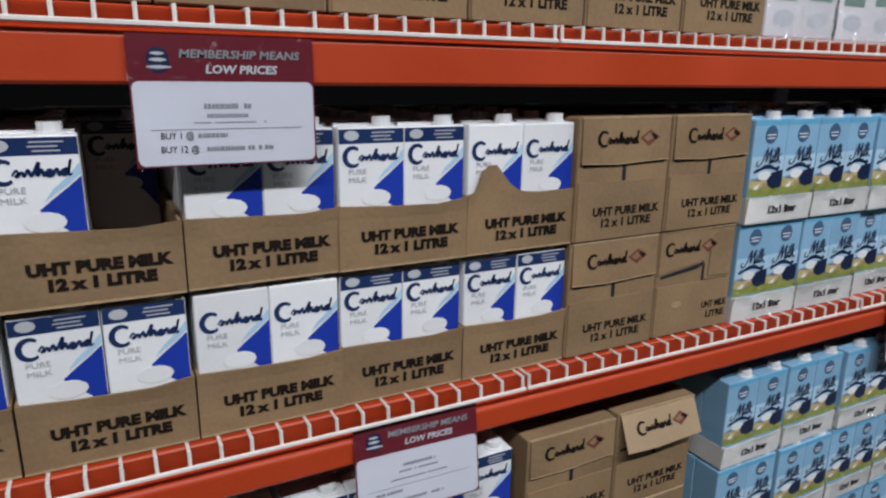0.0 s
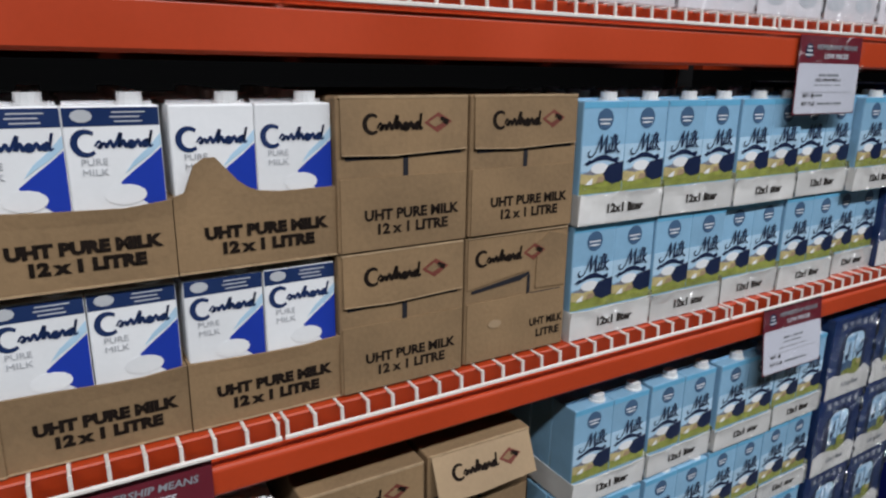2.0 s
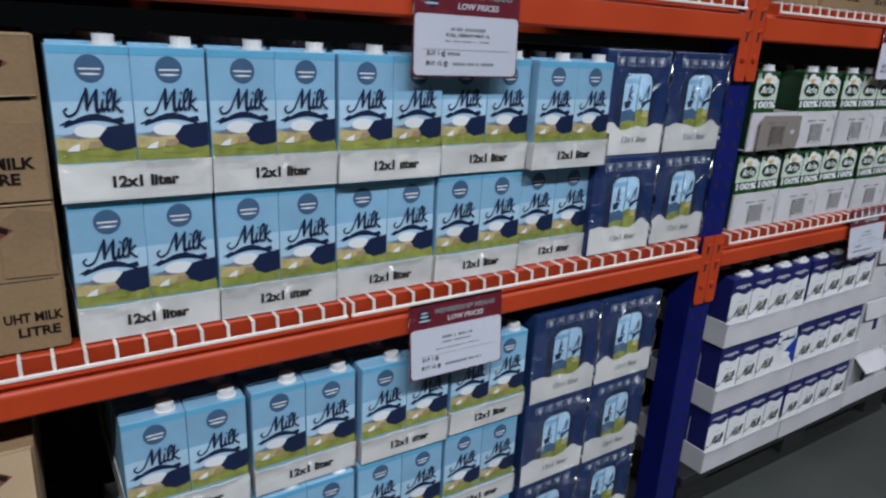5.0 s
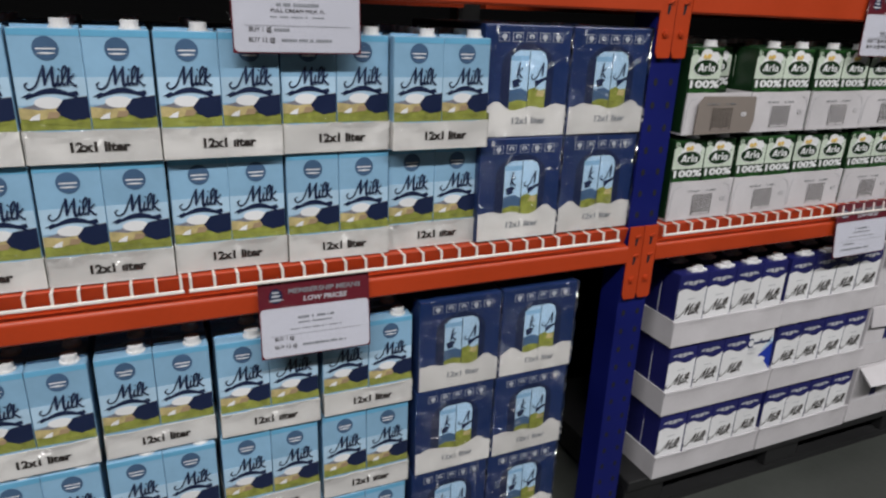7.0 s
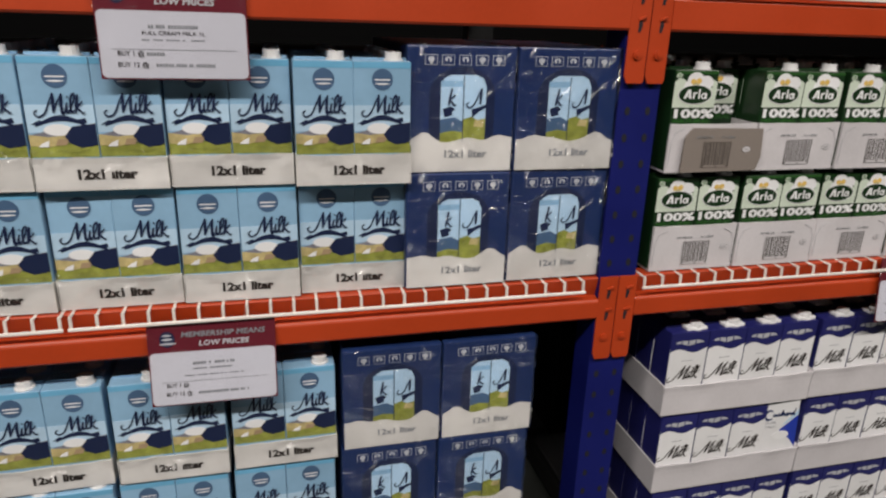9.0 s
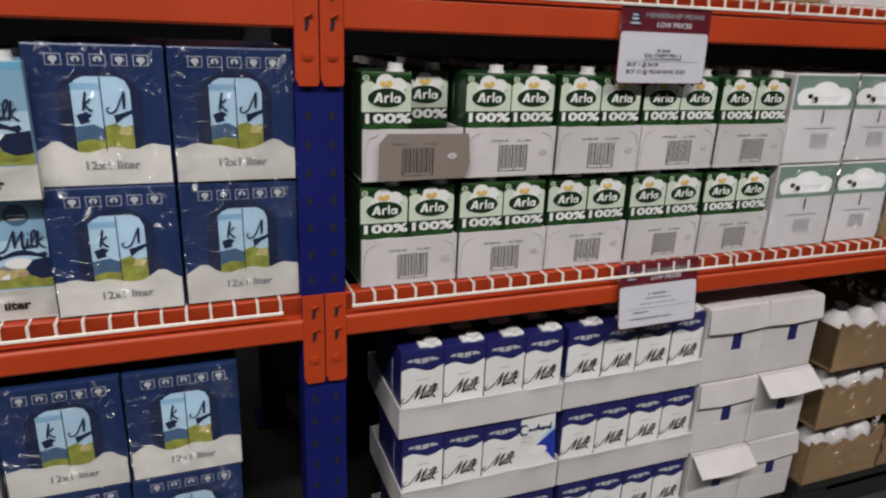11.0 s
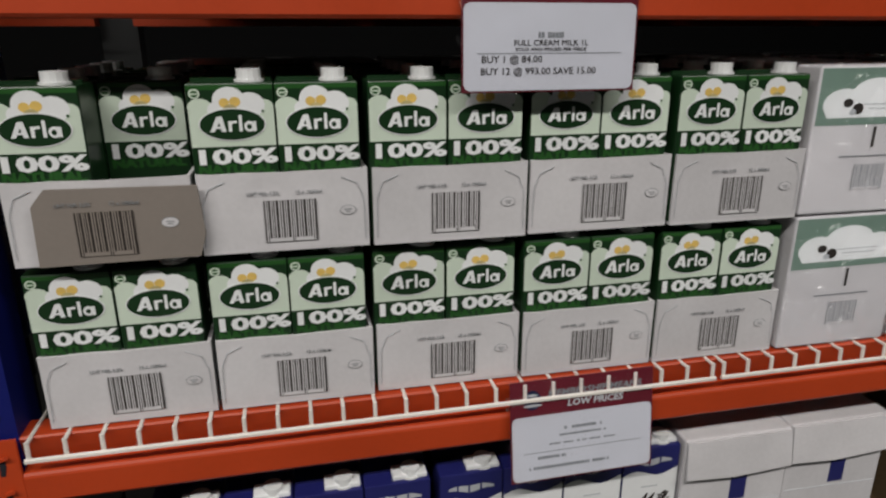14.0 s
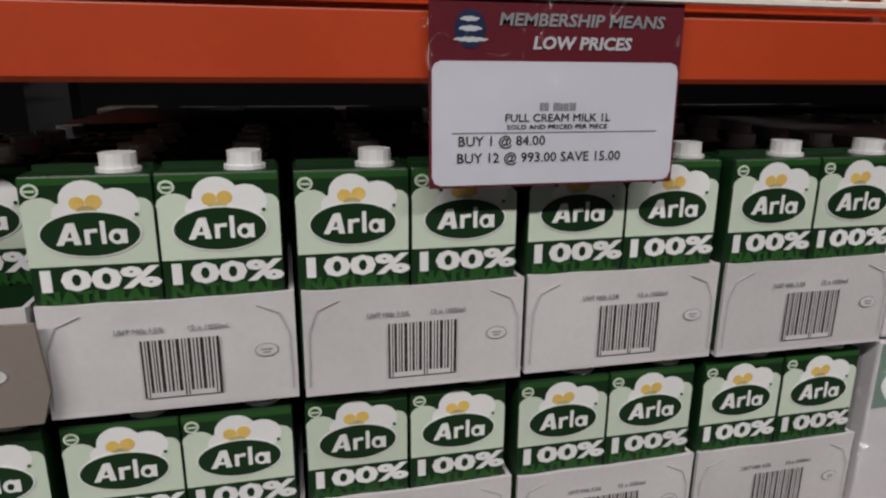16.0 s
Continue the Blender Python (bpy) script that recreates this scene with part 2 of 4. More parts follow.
for i in range(8):
    bm.faces.new((u_rings[0][i], u_rings[0][(i + 1) % 8], u_rings[1][(i + 1) % 8], u_rings[1][i]))
bm.faces.new(u_rings[0]), bm.faces.new(u_rings[1])
upright_mesh = mesh_of("upright", bm, "blue")
# Back uprights take black instead of blue, with their shade in the colour.
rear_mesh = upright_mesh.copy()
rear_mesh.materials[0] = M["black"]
# Flat dark ovals on the face paint the shade inside the slots.
bm = bmesh.new()
poly(bm, oval(0, 0, 0.0055, 0.0085, 8), -0.0006)
slot_shade_mesh = mesh_of("slot_hole", bm, "dark")
bm = bmesh.new()
box(bm, -0.065, 0.065, -0.03, 0.1, 0, 0.008, bevel=0.002)
foot_mesh = mesh_of("foot_plate", bm, "blue")
bm = bmesh.new()
rod(bm, (0.052, -0.018, 0.006), (0.052, -0.018, 0.022), 0.008, 6)
bolt_mesh = mesh_of("bolt", bm, "steel")
for ux in UPRIGHTS:
    for uy in (0.8625, 1.86):
        up = part("upright", upright_mesh if uy < 1 else rear_mesh, None, rack, "blue enamelled upright with punched slots" if uy < 1 else "back upright, blackened for shade")
        up.location = (ux, uy, 0.0)
        for nm, me in (("foot_plate", foot_mesh), ("bolt", bolt_mesh)):
            part(nm, me, None, up)
        for k in range(28 if ux == 2.532 and uy < 1 else 0):
            for s in (-0.021, 0.021):
                part("slot_hole", slot_shade_mesh, None, up).location = (s, 0, 0.12 + 0.05 * k)
    bm = bmesh.new()
    rod(bm, (ux, 0.94, 1.12), (ux, 1.85, 1.12), 0.014)
    part("brace", bm, "blue", rack)


def beam_mesh(length, g, f=0.062):
    """Stepped box beam: a proud lower face below a set-back upper band g high; its top at z 0."""
    bm = bmesh.new()
    out = [(0.010, -0.002), (0.011, -0.006), (0.014, -g * 0.52), (0.019, -g), (0.002, -g - 0.004), (0.0, -g - 0.007), (-0.001, -g - 0.010), (-0.001, -g - f + 0.004),
           (0.002, -g - f), (0.05, -g - f), (0.05, 0.0), (0.012, 0.0)]
    rings = [[bm.verts.new((x, y, z)) for y, z in out] for x in (0, length)]
    for i in range(len(out)):
        j = (i + 1) % len(out)
        bm.faces.new((rings[0][i], rings[0][j], rings[1][j], rings[1][i]))
    bm.faces.new(rings[0])
    bm.faces.new(rings[1][::-1])
    return mesh_of("beam", bm, "orange")


def connector_mesh():
    """Beam end plate with two slots and a rivet, folded round the upright's edge."""
    bm = bmesh.new()
    out = [(0.0, 0.004), (0.040, 0.004), (0.040, -0.172), (0.036, -0.178), (0.006, -0.178), (0.0, -0.165)]
    a = [bm.verts.new((x, -0.004, z)) for x, z in out]
    b = [bm.verts.new((x, 0.0, z)) for x, z in out]
    bm.faces.new(a), bm.faces.new(b[::-1])
    for i in range(len(out)):
        j = (i + 1) % len(out)
        bm.faces.new((a[i], b[i], b[j], a[j]))
    # Slots are dark patches laid on the plate for their inner shade.
    for z in (-0.028, -0.075):
        poly(bm, [(0.017, z - 0.015), (0.022, z - 0.015), (0.025, z - 0.002), (0.023, z + 0.010), (0.018, z + 0.008)], -0.0046, 1, 0.0005)
        rod(bm, (0.018, -0.004, z + 0.006), (0.028, -0.009, z + 0.012), 0.0030, 6, 0)
    rod(bm, (0.020, -0.004, -0.128), (0.020, -0.008, -0.128), 0.008, 10, 0)
    rod(bm, (0.020, -0.008, -0.128), (0.020, -0.010, -0.128), 0.004, 8, 0)
    bmesh.ops.bevel(bm, geom=[e for e in bm.edges if e.calc_length() > 0.1], offset=0.001, segments=1, affect="EDGES")
    return mesh_of("connector", bm, ["orange", "dark"])


conn = connector_mesh()
BAYS = ((-0.344, 2.491), (2.573, 5.409))
for x0, x1 in BAYS:
    deep, slim = beam_mesh(x1 - x0, 0.040, 0.046), beam_mesh(x1 - x0, 0.025)
    for z, me in ((DECK_1 - 0.003, deep), (DECK_2 - 0.003, slim), (2.35, slim)):
        for y, spin in ((0.852, 0), (1.868, 180)):
            bb = part("beam", me, None, rack, "orange enamelled stepped beam")
            bb.matrix_local = pose(x0 if not spin else x1, y, z, 0, 0, spin)
            for cx, flip in ((0.0, 1), (x1 - x0, -1)):
                c = part("connector", conn, None, bb)
                c.matrix_local = Matrix.Translation((cx - flip * 0.040, 0.004, 0)) if flip == 1 else pose(cx, 0.004, 0)


# ---- wire decks ----
def wire_deck(x0, x1, z):
    deck = thing("wire_deck", "white coated wire shelf deck lying on orange beams", "shelf deck", "wire decks")
    n = round((x1 - x0) / 0.0405)
    step = (x1 - x0 - 0.008) / n
    for i in range(n + 1):
        w = part("wire", wire_mesh, None, deck)
        w.location = (0.004 + i * step, 0, 0)
    for y, zz, r in ((0.0, -0.024, 0.0034), (0.28, -0.006, 0.003), (0.56, -0.006, 0.003), (0.84, -0.006, 0.003)):
        bm = bmesh.new()
        rod(bm, (0, y - 0.002 if y == 0 else y, zz), (x1 - x0, y - 0.002 if y == 0 else y, zz), r)
        part("cross_wire", bm, "wire", deck)
    deck.location = (x0, 0.8455, z)


bm = bmesh.new()
rod(bm, (0, 0.0015, -0.003), (0, 1.0, -0.003), 0.0026)
rod(bm, (0, 0.0015, -0.001), (0, 0.0, -0.024), 0.0028)
wire_mesh = mesh_of("wire", bm, "wire")
for z in (DECK_1, DECK_2):
    off = 0.027 if z == DECK_2 else 0.0
    for x0, x1 in ((-0.30, 0.601), (0.606, 1.522), (1.530, 2.455), (2.582, 3.489), (3.499, 4.42), (4.43, 5.36)):
        wire_deck(x0 + off, x1 + off, z)


# ---- cartons and boxes: printed art ----
def art(parent, name, mats, shapes, y):
    """Printed shapes (outline, slot, layer) on a front face, as one thin mesh."""
    bm = bmesh.new()
    for pts, mi, layer in shapes:
        poly(bm, pts, y - 0.0004 * (layer + 1), mi)
    return part(name, bm, mats, parent)


def rect(x0, x1, z0, z1):
    return [(x0, z0), (x1, z0), (x1, z1), (x0, z1)]


def carton_body(parent, w, d, h, mats, cap=True, top=None):
    bm = bmesh.new()
    box(bm, -w / 2, w / 2, 0, d, 0, h, 0, 0.0022)
    # folded gable seam along the top
    box(bm, -w / 2 + 0.003, w / 2 - 0.003, d * 0.45, d * 0.55, h - 0.001, h + 0.004, 0)
    part("body", bm, mats, parent)
    if cap:
        bm = bmesh.new()
        rod(bm, (w * 0.22, d * 0.29, h - 0.001), (w * 0.22, d * 0.29, h + 0.014), 0.0135, 14)
        rod(bm, (w * 0.22, d * 0.29, h - 0.001), (w * 0.22, d * 0.29, h + 0.003), 0.0165, 14)
        part("cap", bm, "cap", parent, "white screw cap")


def crescent(cx, cz, r, t, a0=50, a1=310, n=14):
    a = oval(cx, cz, r, r * 1.05, n, a0, a1)
    b = oval(cx + t * 0.35, cz, r - t, r - t * 0.8, n, a0, a1)
    return a + b[::-1]


def strip(pts, w):
    """A ribbon of half-width w(i) along pts."""
    up = [(x, z + w * (0.35 + math.sin(math.pi * i / (len(pts) - 1)))) for i, (x, z) in enumerate(pts)]
    dn = [(x, z - w * (0.35 + math.sin(math.pi * i / (len(pts) - 1)))) for i, (x, z) in enumerate(pts)]
    return dn + up[::-1]


def stroke(pts, w, thin=0.5, steps=5):
    """A pen stroke along a smooth curve through pts: outline of half-width w, thinner at both ends."""
    p = [pts[0]] + list(pts) + [pts[-1]]
    line = []
    for a, b, c, d in zip(p, p[1:], p[2:], p[3:]):
        for k in range(steps):
            t = k / steps
            line.append(tuple(0.5 * (2 * b[i] + (c[i] - a[i]) * t + (2 * a[i] - 5 * b[i] + 4 * c[i] - d[i]) * t * t + (3 * b[i] - a[i] - 3 * c[i] + d[i]) * t ** 3) for i in (0, 1)))
    line.append(pts[-1])
    left, right = [], []
    for i, (x, z) in enumerate(line):
        x0, z0 = line[max(i - 1, 0)]
        x1, z1 = line[min(i + 1, len(line) - 1)]
        n = math.hypot(x1 - x0, z1 - z0) or 1.0
        k = w * (thin + (1 - thin) * math.sin(math.pi * i / (len(line) - 1)) ** 0.6)
        left.append((x - (z1 - z0) / n * k, z + (x1 - x0) / n * k))
        right.append((x + (z1 - z0) / n * k, z - (x1 - x0) / n * k))
    return right, left


def ribbon(bm, pts, w, y, mi=0, thin=0.5):
    """A pen stroke laid as a strip of quads on a front face at depth y."""
    right, left = stroke(pts, w, thin)
    a = [bm.verts.new((x, y, z)) for x, z in right]
    b = [bm.verts.new((x, y, z)) for x, z in left]
    for i in range(len(a) - 1):
        bm.faces.new((a[i], a[i + 1], b[i + 1], b[i])).material_index = mi


SCRIPT_M = [([(-27, -8), (-31, -12), (-26, -18), (-17, -13), (-11, 4), (-7, 16)], 1.3), ([(-7, 17), (-6, 4), (-5, -12)], 2.2), ([(-5, -12), (0, 4), (5, 15)], 1.1), ([(5, 16), (5, 2), (7, -13), (11, -9)], 2.2)]
SCRIPT_I = [([(13, 3), (12, -6), (14, -12), (17, -8)], 1.8), ([(13, 10), (14, 12)], 1.7)]
SCRIPT_LK = [([(17, -8), (23, 8), (22, 16), (18, 10), (18, -4), (20, -12), (23, -8)], 1.5), ([(27, 15), (26, 2), (25, -13)], 1.9), ([(34, 5), (30, 0), (26, -3), (31, -9), (35, -13), (37, -11)], 1.5)]


def script(parent, strokes, x, y, z, k, mat, lean=0.0):
    """Brush lettering drawn with pen strokes, k metres to a stroke unit."""
    bm = bmesh.new()
    for n, (pts, w) in enumerate(strokes):
        ribbon(bm, [((px + lean * pz) * k, pz * k) for px, pz in pts], w * k, -0.00005 * n)
    ob = part("lettering", bm, mat, parent)
    ob.location = (x, y, z)
    return ob


SWASH = [(0, -2), (3, 3), (6, -2), (3, -3), (8, 1), (10, -3), (13, 3), (16, -3), (19, 4), (21, 10), (21, -3), (24, 3), (27, -3), (30, 2), (33, 1), (30, -3), (34, -3), (37, 3), (40, -3), (42, 1), (46, 3), (43, -3), (47, -1), (48, 12), (48, -3), (51, -2)]


def make_cow(banded=True):
    c = thing("milk_carton", "white milk carton with royal blue corner in cardboard tray", "carton", "white and blue milk cartons")
    w, d, h = 0.098, 0.064, 0.197
    carton_body(c, w, d, h, "white")
    e = w / 2 - 0.001
    s = []
    if banded:
        s += [(rect(-e, e, 0.175, h - 0.002), 0, 0), (rect(0.0, 0.034, 0.189, 0.1905), 3, 1), (rect(-0.002, 0.028, 0.184, 0.1855), 3, 1), (rect(0.002, 0.03, 0.179, 0.1805), 3, 1),
              (oval(-0.03, 0.186, 0.011, 0.007, 10), 3, 1)]
    s += [([(0.002, 0.112), (0.012, 0.100), (0.03, 0.085), (e, 0.06), (e, 0.150), (0.034, 0.138), (0.016, 0.124)], 1, 0),
          ([(0.008, 0.122), (0.02, 0.131), (0.036, 0.142), (e, 0.153), (e, 0.166), (0.034, 0.150), (0.018, 0.136)], 4, 0.5),
          (oval(0.006, 0.098, 0.022, 0.012, 14), 2, 1),
          (crescent(-0.029, 0.157, 0.0145, 0.0052), 0, 1)]
    art(c, "printed_front", ["navy", "royal", "white", "pale_ink", "sky_pale"], s, 0)
    script(c, [(SWASH, 1.6)], -0.0195, -0.0010, 0.1555, 0.00116, "navy", 0.2)
    write("PURE", -0.022, -0.0009, 0.136, 0.0075, "pale_ink", c, 0.026)
    write("MILK", -0.022, -0.0009, 0.1245, 0.0075, "pale_ink", c, 0.026)
    return c


def make_oak():
    c = thing("milk_carton", "sky blue milk carton printed with cow on meadow", "carton", "sky blue milk cartons")
    w, d, h = 0.0965, 0.064, 0.199
    carton_body(c, w, d, h, "sky")
    e = w / 2 - 0.001
    s = [(rect(-e, e, 0.188, h - 0.001), 4, 0), (rect(-e, e, 0.086, 0.128), 5, 0),
         (oval(0, 0.170, 0.0175, 0.0175, 22), 9, 1), ([(-e, 0.082), (-0.03, 0.086), (-0.012, 0.094), (0.004, 0.088), (0.02, 0.096), (e, 0.1), (e, 0.07), (-e, 0.07)], 10, 1), (rect(-0.013, 0.013, 0.1685, 0.1705), 3, 2), (strip([(-0.012 + 0.004 * i, 0.163) for i in range(7)], 0.001), 3, 2)]
    s += [(rect(-e, e, 0.048, 0.070), 6, 0), ([(-e, 0.066), (-0.02, 0.064), (0.01, 0.072), (e, 0.068), (e, 0.080), (0.02, 0.084), (-0.02, 0.079), (-e, 0.083)], 7, 1.5),
          ([(-0.014, 0.058), (0.02, 0.055), (0.036, 0.06), (0.03, 0.066), (-0.004, 0.067)], 6, 2),
          (strip([(-0.036 + 0.006 * i, 0.096 + 0.012 * math.sin(math.pi * i / 12)) for i in range(13)], 0.0032), 2, 2),
          ([(-0.042, 0.098), (-0.03, 0.099), (-0.022, 0.103), (-0.030, 0.105)], 2, 2.8), ([(0.02, 0.105), (0.026, 0.100), (0.036, 0.101), (0.034, 0.108)], 2, 2.8),
          (oval(-0.006, 0.090, 0.020, 0.009, 16), 3, 2.5),
          ([(0.010, 0.088), (0.026, 0.094), (0.040, 0.090), (0.044, 0.078), (0.040, 0.064), (0.034, 0.066), (0.026, 0.063), (0.018, 0.067), (0.012, 0.076)], 2, 3),
          ([(0.002, 0.080), (0.014, 0.095), (e, 0.099), (e, 0.067), (0.024, 0.062), (0.008, 0.070)], 2, 2.6), ([(-0.036, 0.064), (-0.030, 0.070), (-0.020, 0.074), (-0.022, 0.064)], 3, 3), ([(-0.012, 0.066), (0.004, 0.067), (0.006, 0.076), (-0.008, 0.076)], 8, 3)]
    art(c, "printed_front", ["navy", "grey_ink", "deep_navy", "white", "sky_top", "sky_pale", "meadow", "straw", "kraft_light", "slate", "hill"], s, 0)
    script(c, SCRIPT_M + SCRIPT_I + SCRIPT_LK, -0.0015, -0.0022, 0.1285, 0.00102, "deep_navy", 0.12)
    return c


def make_arla():
    c = thing("milk_carton", "pale green milk carton with dark green oval badge", "carton", "green milk cartons")
    w, d, h = 0.0930, 0.064, 0.1905
    carton_body(c, w, d, h, "green")
    e = w / 2 - 0.001
    s = [(rect(-e, e, 0.1208, h - 0.002), 1, 0), (rect(-e, e, 0.1832, h - 0.002), 2, 0.5), (rect(-e, e, 0.1210, 0.1654), 3, 1),
         (oval(-0.0375, 0.1794, 0.0062, 0.0055, 12), 3, 2), (oval(-0.0375, 0.1794, 0.0042, 0.0036, 10), 2, 3), (rect(-0.041, -0.034, 0.1784, 0.1801), 3, 3.5),
         (oval(-0.033, 0.1649, 0.0132, 0.0095, 14), 3, 1.2), (oval(0.020, 0.1668, 0.0165, 0.0135, 16), 0, 1.4), (oval(0.0365, 0.1644, 0.0090, 0.0080, 12), 3, 1.2),
         (oval(-0.0135, 0.1615, 0.0120, 0.0100, 14), 0, 1.4), (oval(-0.002, 0.1716, 0.0175, 0.0150, 20), 0, 1.6),
         (oval(-0.0070, 0.1692, 0.0056, 0.0052, 12), 4, 2), (oval(0.0045, 0.1702, 0.0060, 0.0055, 12), 4, 2.4), (oval(-0.0010, 0.1625, 0.0075, 0.0050, 12), 5, 2.8),
         (oval(0.0335, 0.1597, 0.0016, 0.0014, 8), 2, 3),
         (oval(0, 0.1455, 0.0362, 0.0182, 30), 0, 3.0), (oval(0, 0.1455, 0.0348, 0.0170, 30), 1, 3.6),
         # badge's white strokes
         ([(-0.0245, 0.1377), (-0.0195, 0.1377), (-0.0125, 0.1512), (-0.0130, 0.1547), (-0.0165, 0.1542)], 0, 4.2), ([(-0.0120, 0.1377), (-0.0070, 0.1377), (-0.0105, 0.1547), (-0.0150, 0.1547)], 0, 4.6), (rect(-0.0190, -0.0100, 0.1411, 0.1435), 0, 5),
         (rect(-0.0045, -0.0008, 0.1377, 0.1494), 0, 4.2), ([(-0.0015, 0.1455), (0.0008, 0.1468), (0.0048, 0.1468), (0.0048, 0.1499), (0.0010, 0.1497), (-0.0015, 0.1486)], 0, 4.6),
         (rect(0.0070, 0.0105, 0.1377, 0.1556), 0, 4.2), (oval(0.0185, 0.1431, 0.0062, 0.0060, 16), 0, 4.2), (oval(0.0180, 0.1428, 0.0026, 0.0030, 10), 1, 5), (rect(0.0220, 0.0255, 0.1375, 0.1486), 0, 4.6),
         (rect(-e, e, 0.0, 0.1210), 1, 0)]
    art(c, "printed_front", ["white", "green", "leaf", "mint", "yellow", "straw"], s, 0)
    write("100%", 0.0, -0.0012, 0.1088, 0.0165, "white", c, 0.086, bold=0.0009)
    write("NATURAL", 0.0, -0.0012, 0.0948, 0.0105, "leaf", c, 0.083, bold=0.0009)
    return c


def make_euro():
    c = thing("milk_carton", "white milk carton with violet blue top band and script lettering", "carton", "violet topped milk cartons")
    w, d, h = 0.0945, 0.064, 0.197
    carton_body(c, w, d, h, "violet_navy")
    e = w / 2 - 0.001
    band = [(-e, h - 0.001), (-e, 0.151)] + [(-e + 2 * e * i / 8, 0.151 + 0.006 * math.sin(i * 0.9) + 0.002 * i / 8) for i in range(1, 9)] + [(e, h - 0.001)]
    s = [(rect(-e, e, 0.002, 0.160), 2, 0), (band, 0, 1), (strip([(-0.034 + 0.0068 * i, 0.172 + 0.0015 * math.sin(i)) for i in range(11)], 0.0042), 1, 2),
         (rect(-0.022, -0.0195, 0.166, 0.179), 0, 3), (rect(-0.005, -0.0025, 0.166, 0.179), 0, 3), (rect(0.013, 0.0155, 0.166, 0.179), 0, 3)]
    art(c, "printed_front", ["violet_navy", "pale_ink", "white"], s, 0)
    bm = bmesh.new()
    poly(bm, rect(-0.014, 0.014, 0.126, 0.128), -0.0008)
    part("small_print", bm, "pale_ink", c)
    bm = bmesh.new()
    box(bm, -0.006, 0.044, 0.006, 0.034, h - 0.001, h + 0.007, 0, 0.002)
    part("top_fold", bm, "white", c)
    script(c, SCRIPT_M + SCRIPT_I + SCRIPT_LK, -0.004, -0.0012, 0.0965, 0.00110, "ink", 0.5)
    return c


def tray(parent, w, d, h, mat, wall=0.004, sag=0.0, front_top=None, seed=0.0, curl=0.0042, wrinkle=0.0008):
    """Open cardboard tray; front_top gives the front's upper edge as (x, z)."""
    bm = bmesh.new()
    box(bm, -w / 2, w / 2, 0, d, 0, wall)
    box(bm, -w / 2, -w / 2 + wall, wall, d, wall, h)
    box(bm, w / 2 - wall, w / 2, wall, d, wall, h)
    box(bm, -w / 2 + wall, w / 2 - wall, d - wall, d, wall, h)
    part("tray", bm, mat, parent)
    edge = front_top or [(w / 2, h), (w / 4, h - sag), (-w / 6, h - sag * 0.6), (-w / 2, h)]
    xs = [p[0] for p in edge][::-1]
    zs = [p[1] for p in edge][::-1]
    bm = bmesh.new()
    nx, nz = 16, 5
    sheets = []
    for back in (0.0, wall):
        rows = []
        for k in range(nz + 1):
            t = k / nz
            row = []
            for i in range(nx + 1):
                x = -w / 2 + w * i / nx
                top = float(np.interp(x, xs, zs))
                bend = -curl * t ** 5 * (0.6 + noise.noise(Vector((x * 16, seed * 3.7, 0.4)))) - wrinkle * max(0.0, noise.noise(Vector((x * 30, t * 2, seed)))) * t
                row.append(bm.verts.new((x, bend + back, wall + (top - wall) * t)))
            rows.append(row)
        sheets.append(rows)
    for rows in sheets:
        for p, q in zip(rows, rows[1:]):
            for i in range(nx):
                bm.faces.new((p[i], p[i + 1], q[i + 1], q[i]))
    f, g = sheets
    rim = [f[0][i] for i in range(nx + 1)] + [f[k][nx] for k in range(1, nz + 1)] + [f[nz][i] for i in range(nx - 1, -1, -1)] + [f[k][0] for k in range(nz - 1, 0, -1)]
    rim2 = [g[0][i] for i in range(nx + 1)] + [g[k][nx] for k in range(1, nz + 1)] + [g[nz][i] for i in range(nx - 1, -1, -1)] + [g[k][0] for k in range(nz - 1, 0, -1)]
    for i in range(len(rim)):
        n = (i + 1) % len(rim)
        bm.faces.new((rim[i], rim[n], rim2[n], rim2[i]))
    part("front_panel", bm, mat, parent)


BARS = [(0.0, 1.2), (2.2, 0.7), (3.6, 1.6), (6.2, 0.7), (7.6, 1.0), (9.6, 2.0), (12.8, 0.8), (14.6, 1.4), (17.0, 0.7), (18.6, 1.9), (21.6, 0.9), (23.4, 0.7), (25.0, 1.7),
        (27.8, 0.8), (29.6, 1.1), (31.6, 2.0), (34.6, 0.7), (36.2, 1.3), (38.6, 0.8), (40.4, 1.6)]


def barcode(parent, cx, cz, w, h, y, mat="ink", ground="whiteboard"):
    """One printed strip of dark and light bars, with a ragged row of figures hinted below."""
    bm = bmesh.new()
    cuts = []
    for a, b in BARS:
        cuts += [a / 42, (a + b) / 42]
    xs = [cx - w / 2 + c * w for c in cuts]
    lo = [bm.verts.new((x, y - 0.0012, cz - h / 2 + h * 0.09)) for x in xs]
    hi = [bm.verts.new((x, y - 0.0012, cz + h / 2)) for x in xs]
    foot = [bm.verts.new((x, y - 0.0012, cz - h / 2)) for x in xs]
    for i in range(len(xs) - 1):
        bm.faces.new((lo[i], lo[i + 1], hi[i + 1], hi[i])).material_index = i % 2
        long = i in (0, 2, 20, 22, 36, 38)
        bm.faces.new((foot[i], foot[i + 1], lo[i + 1], lo[i])).material_index = 0 if long else 1
    return part("barcode", bm, [mat, ground], parent)


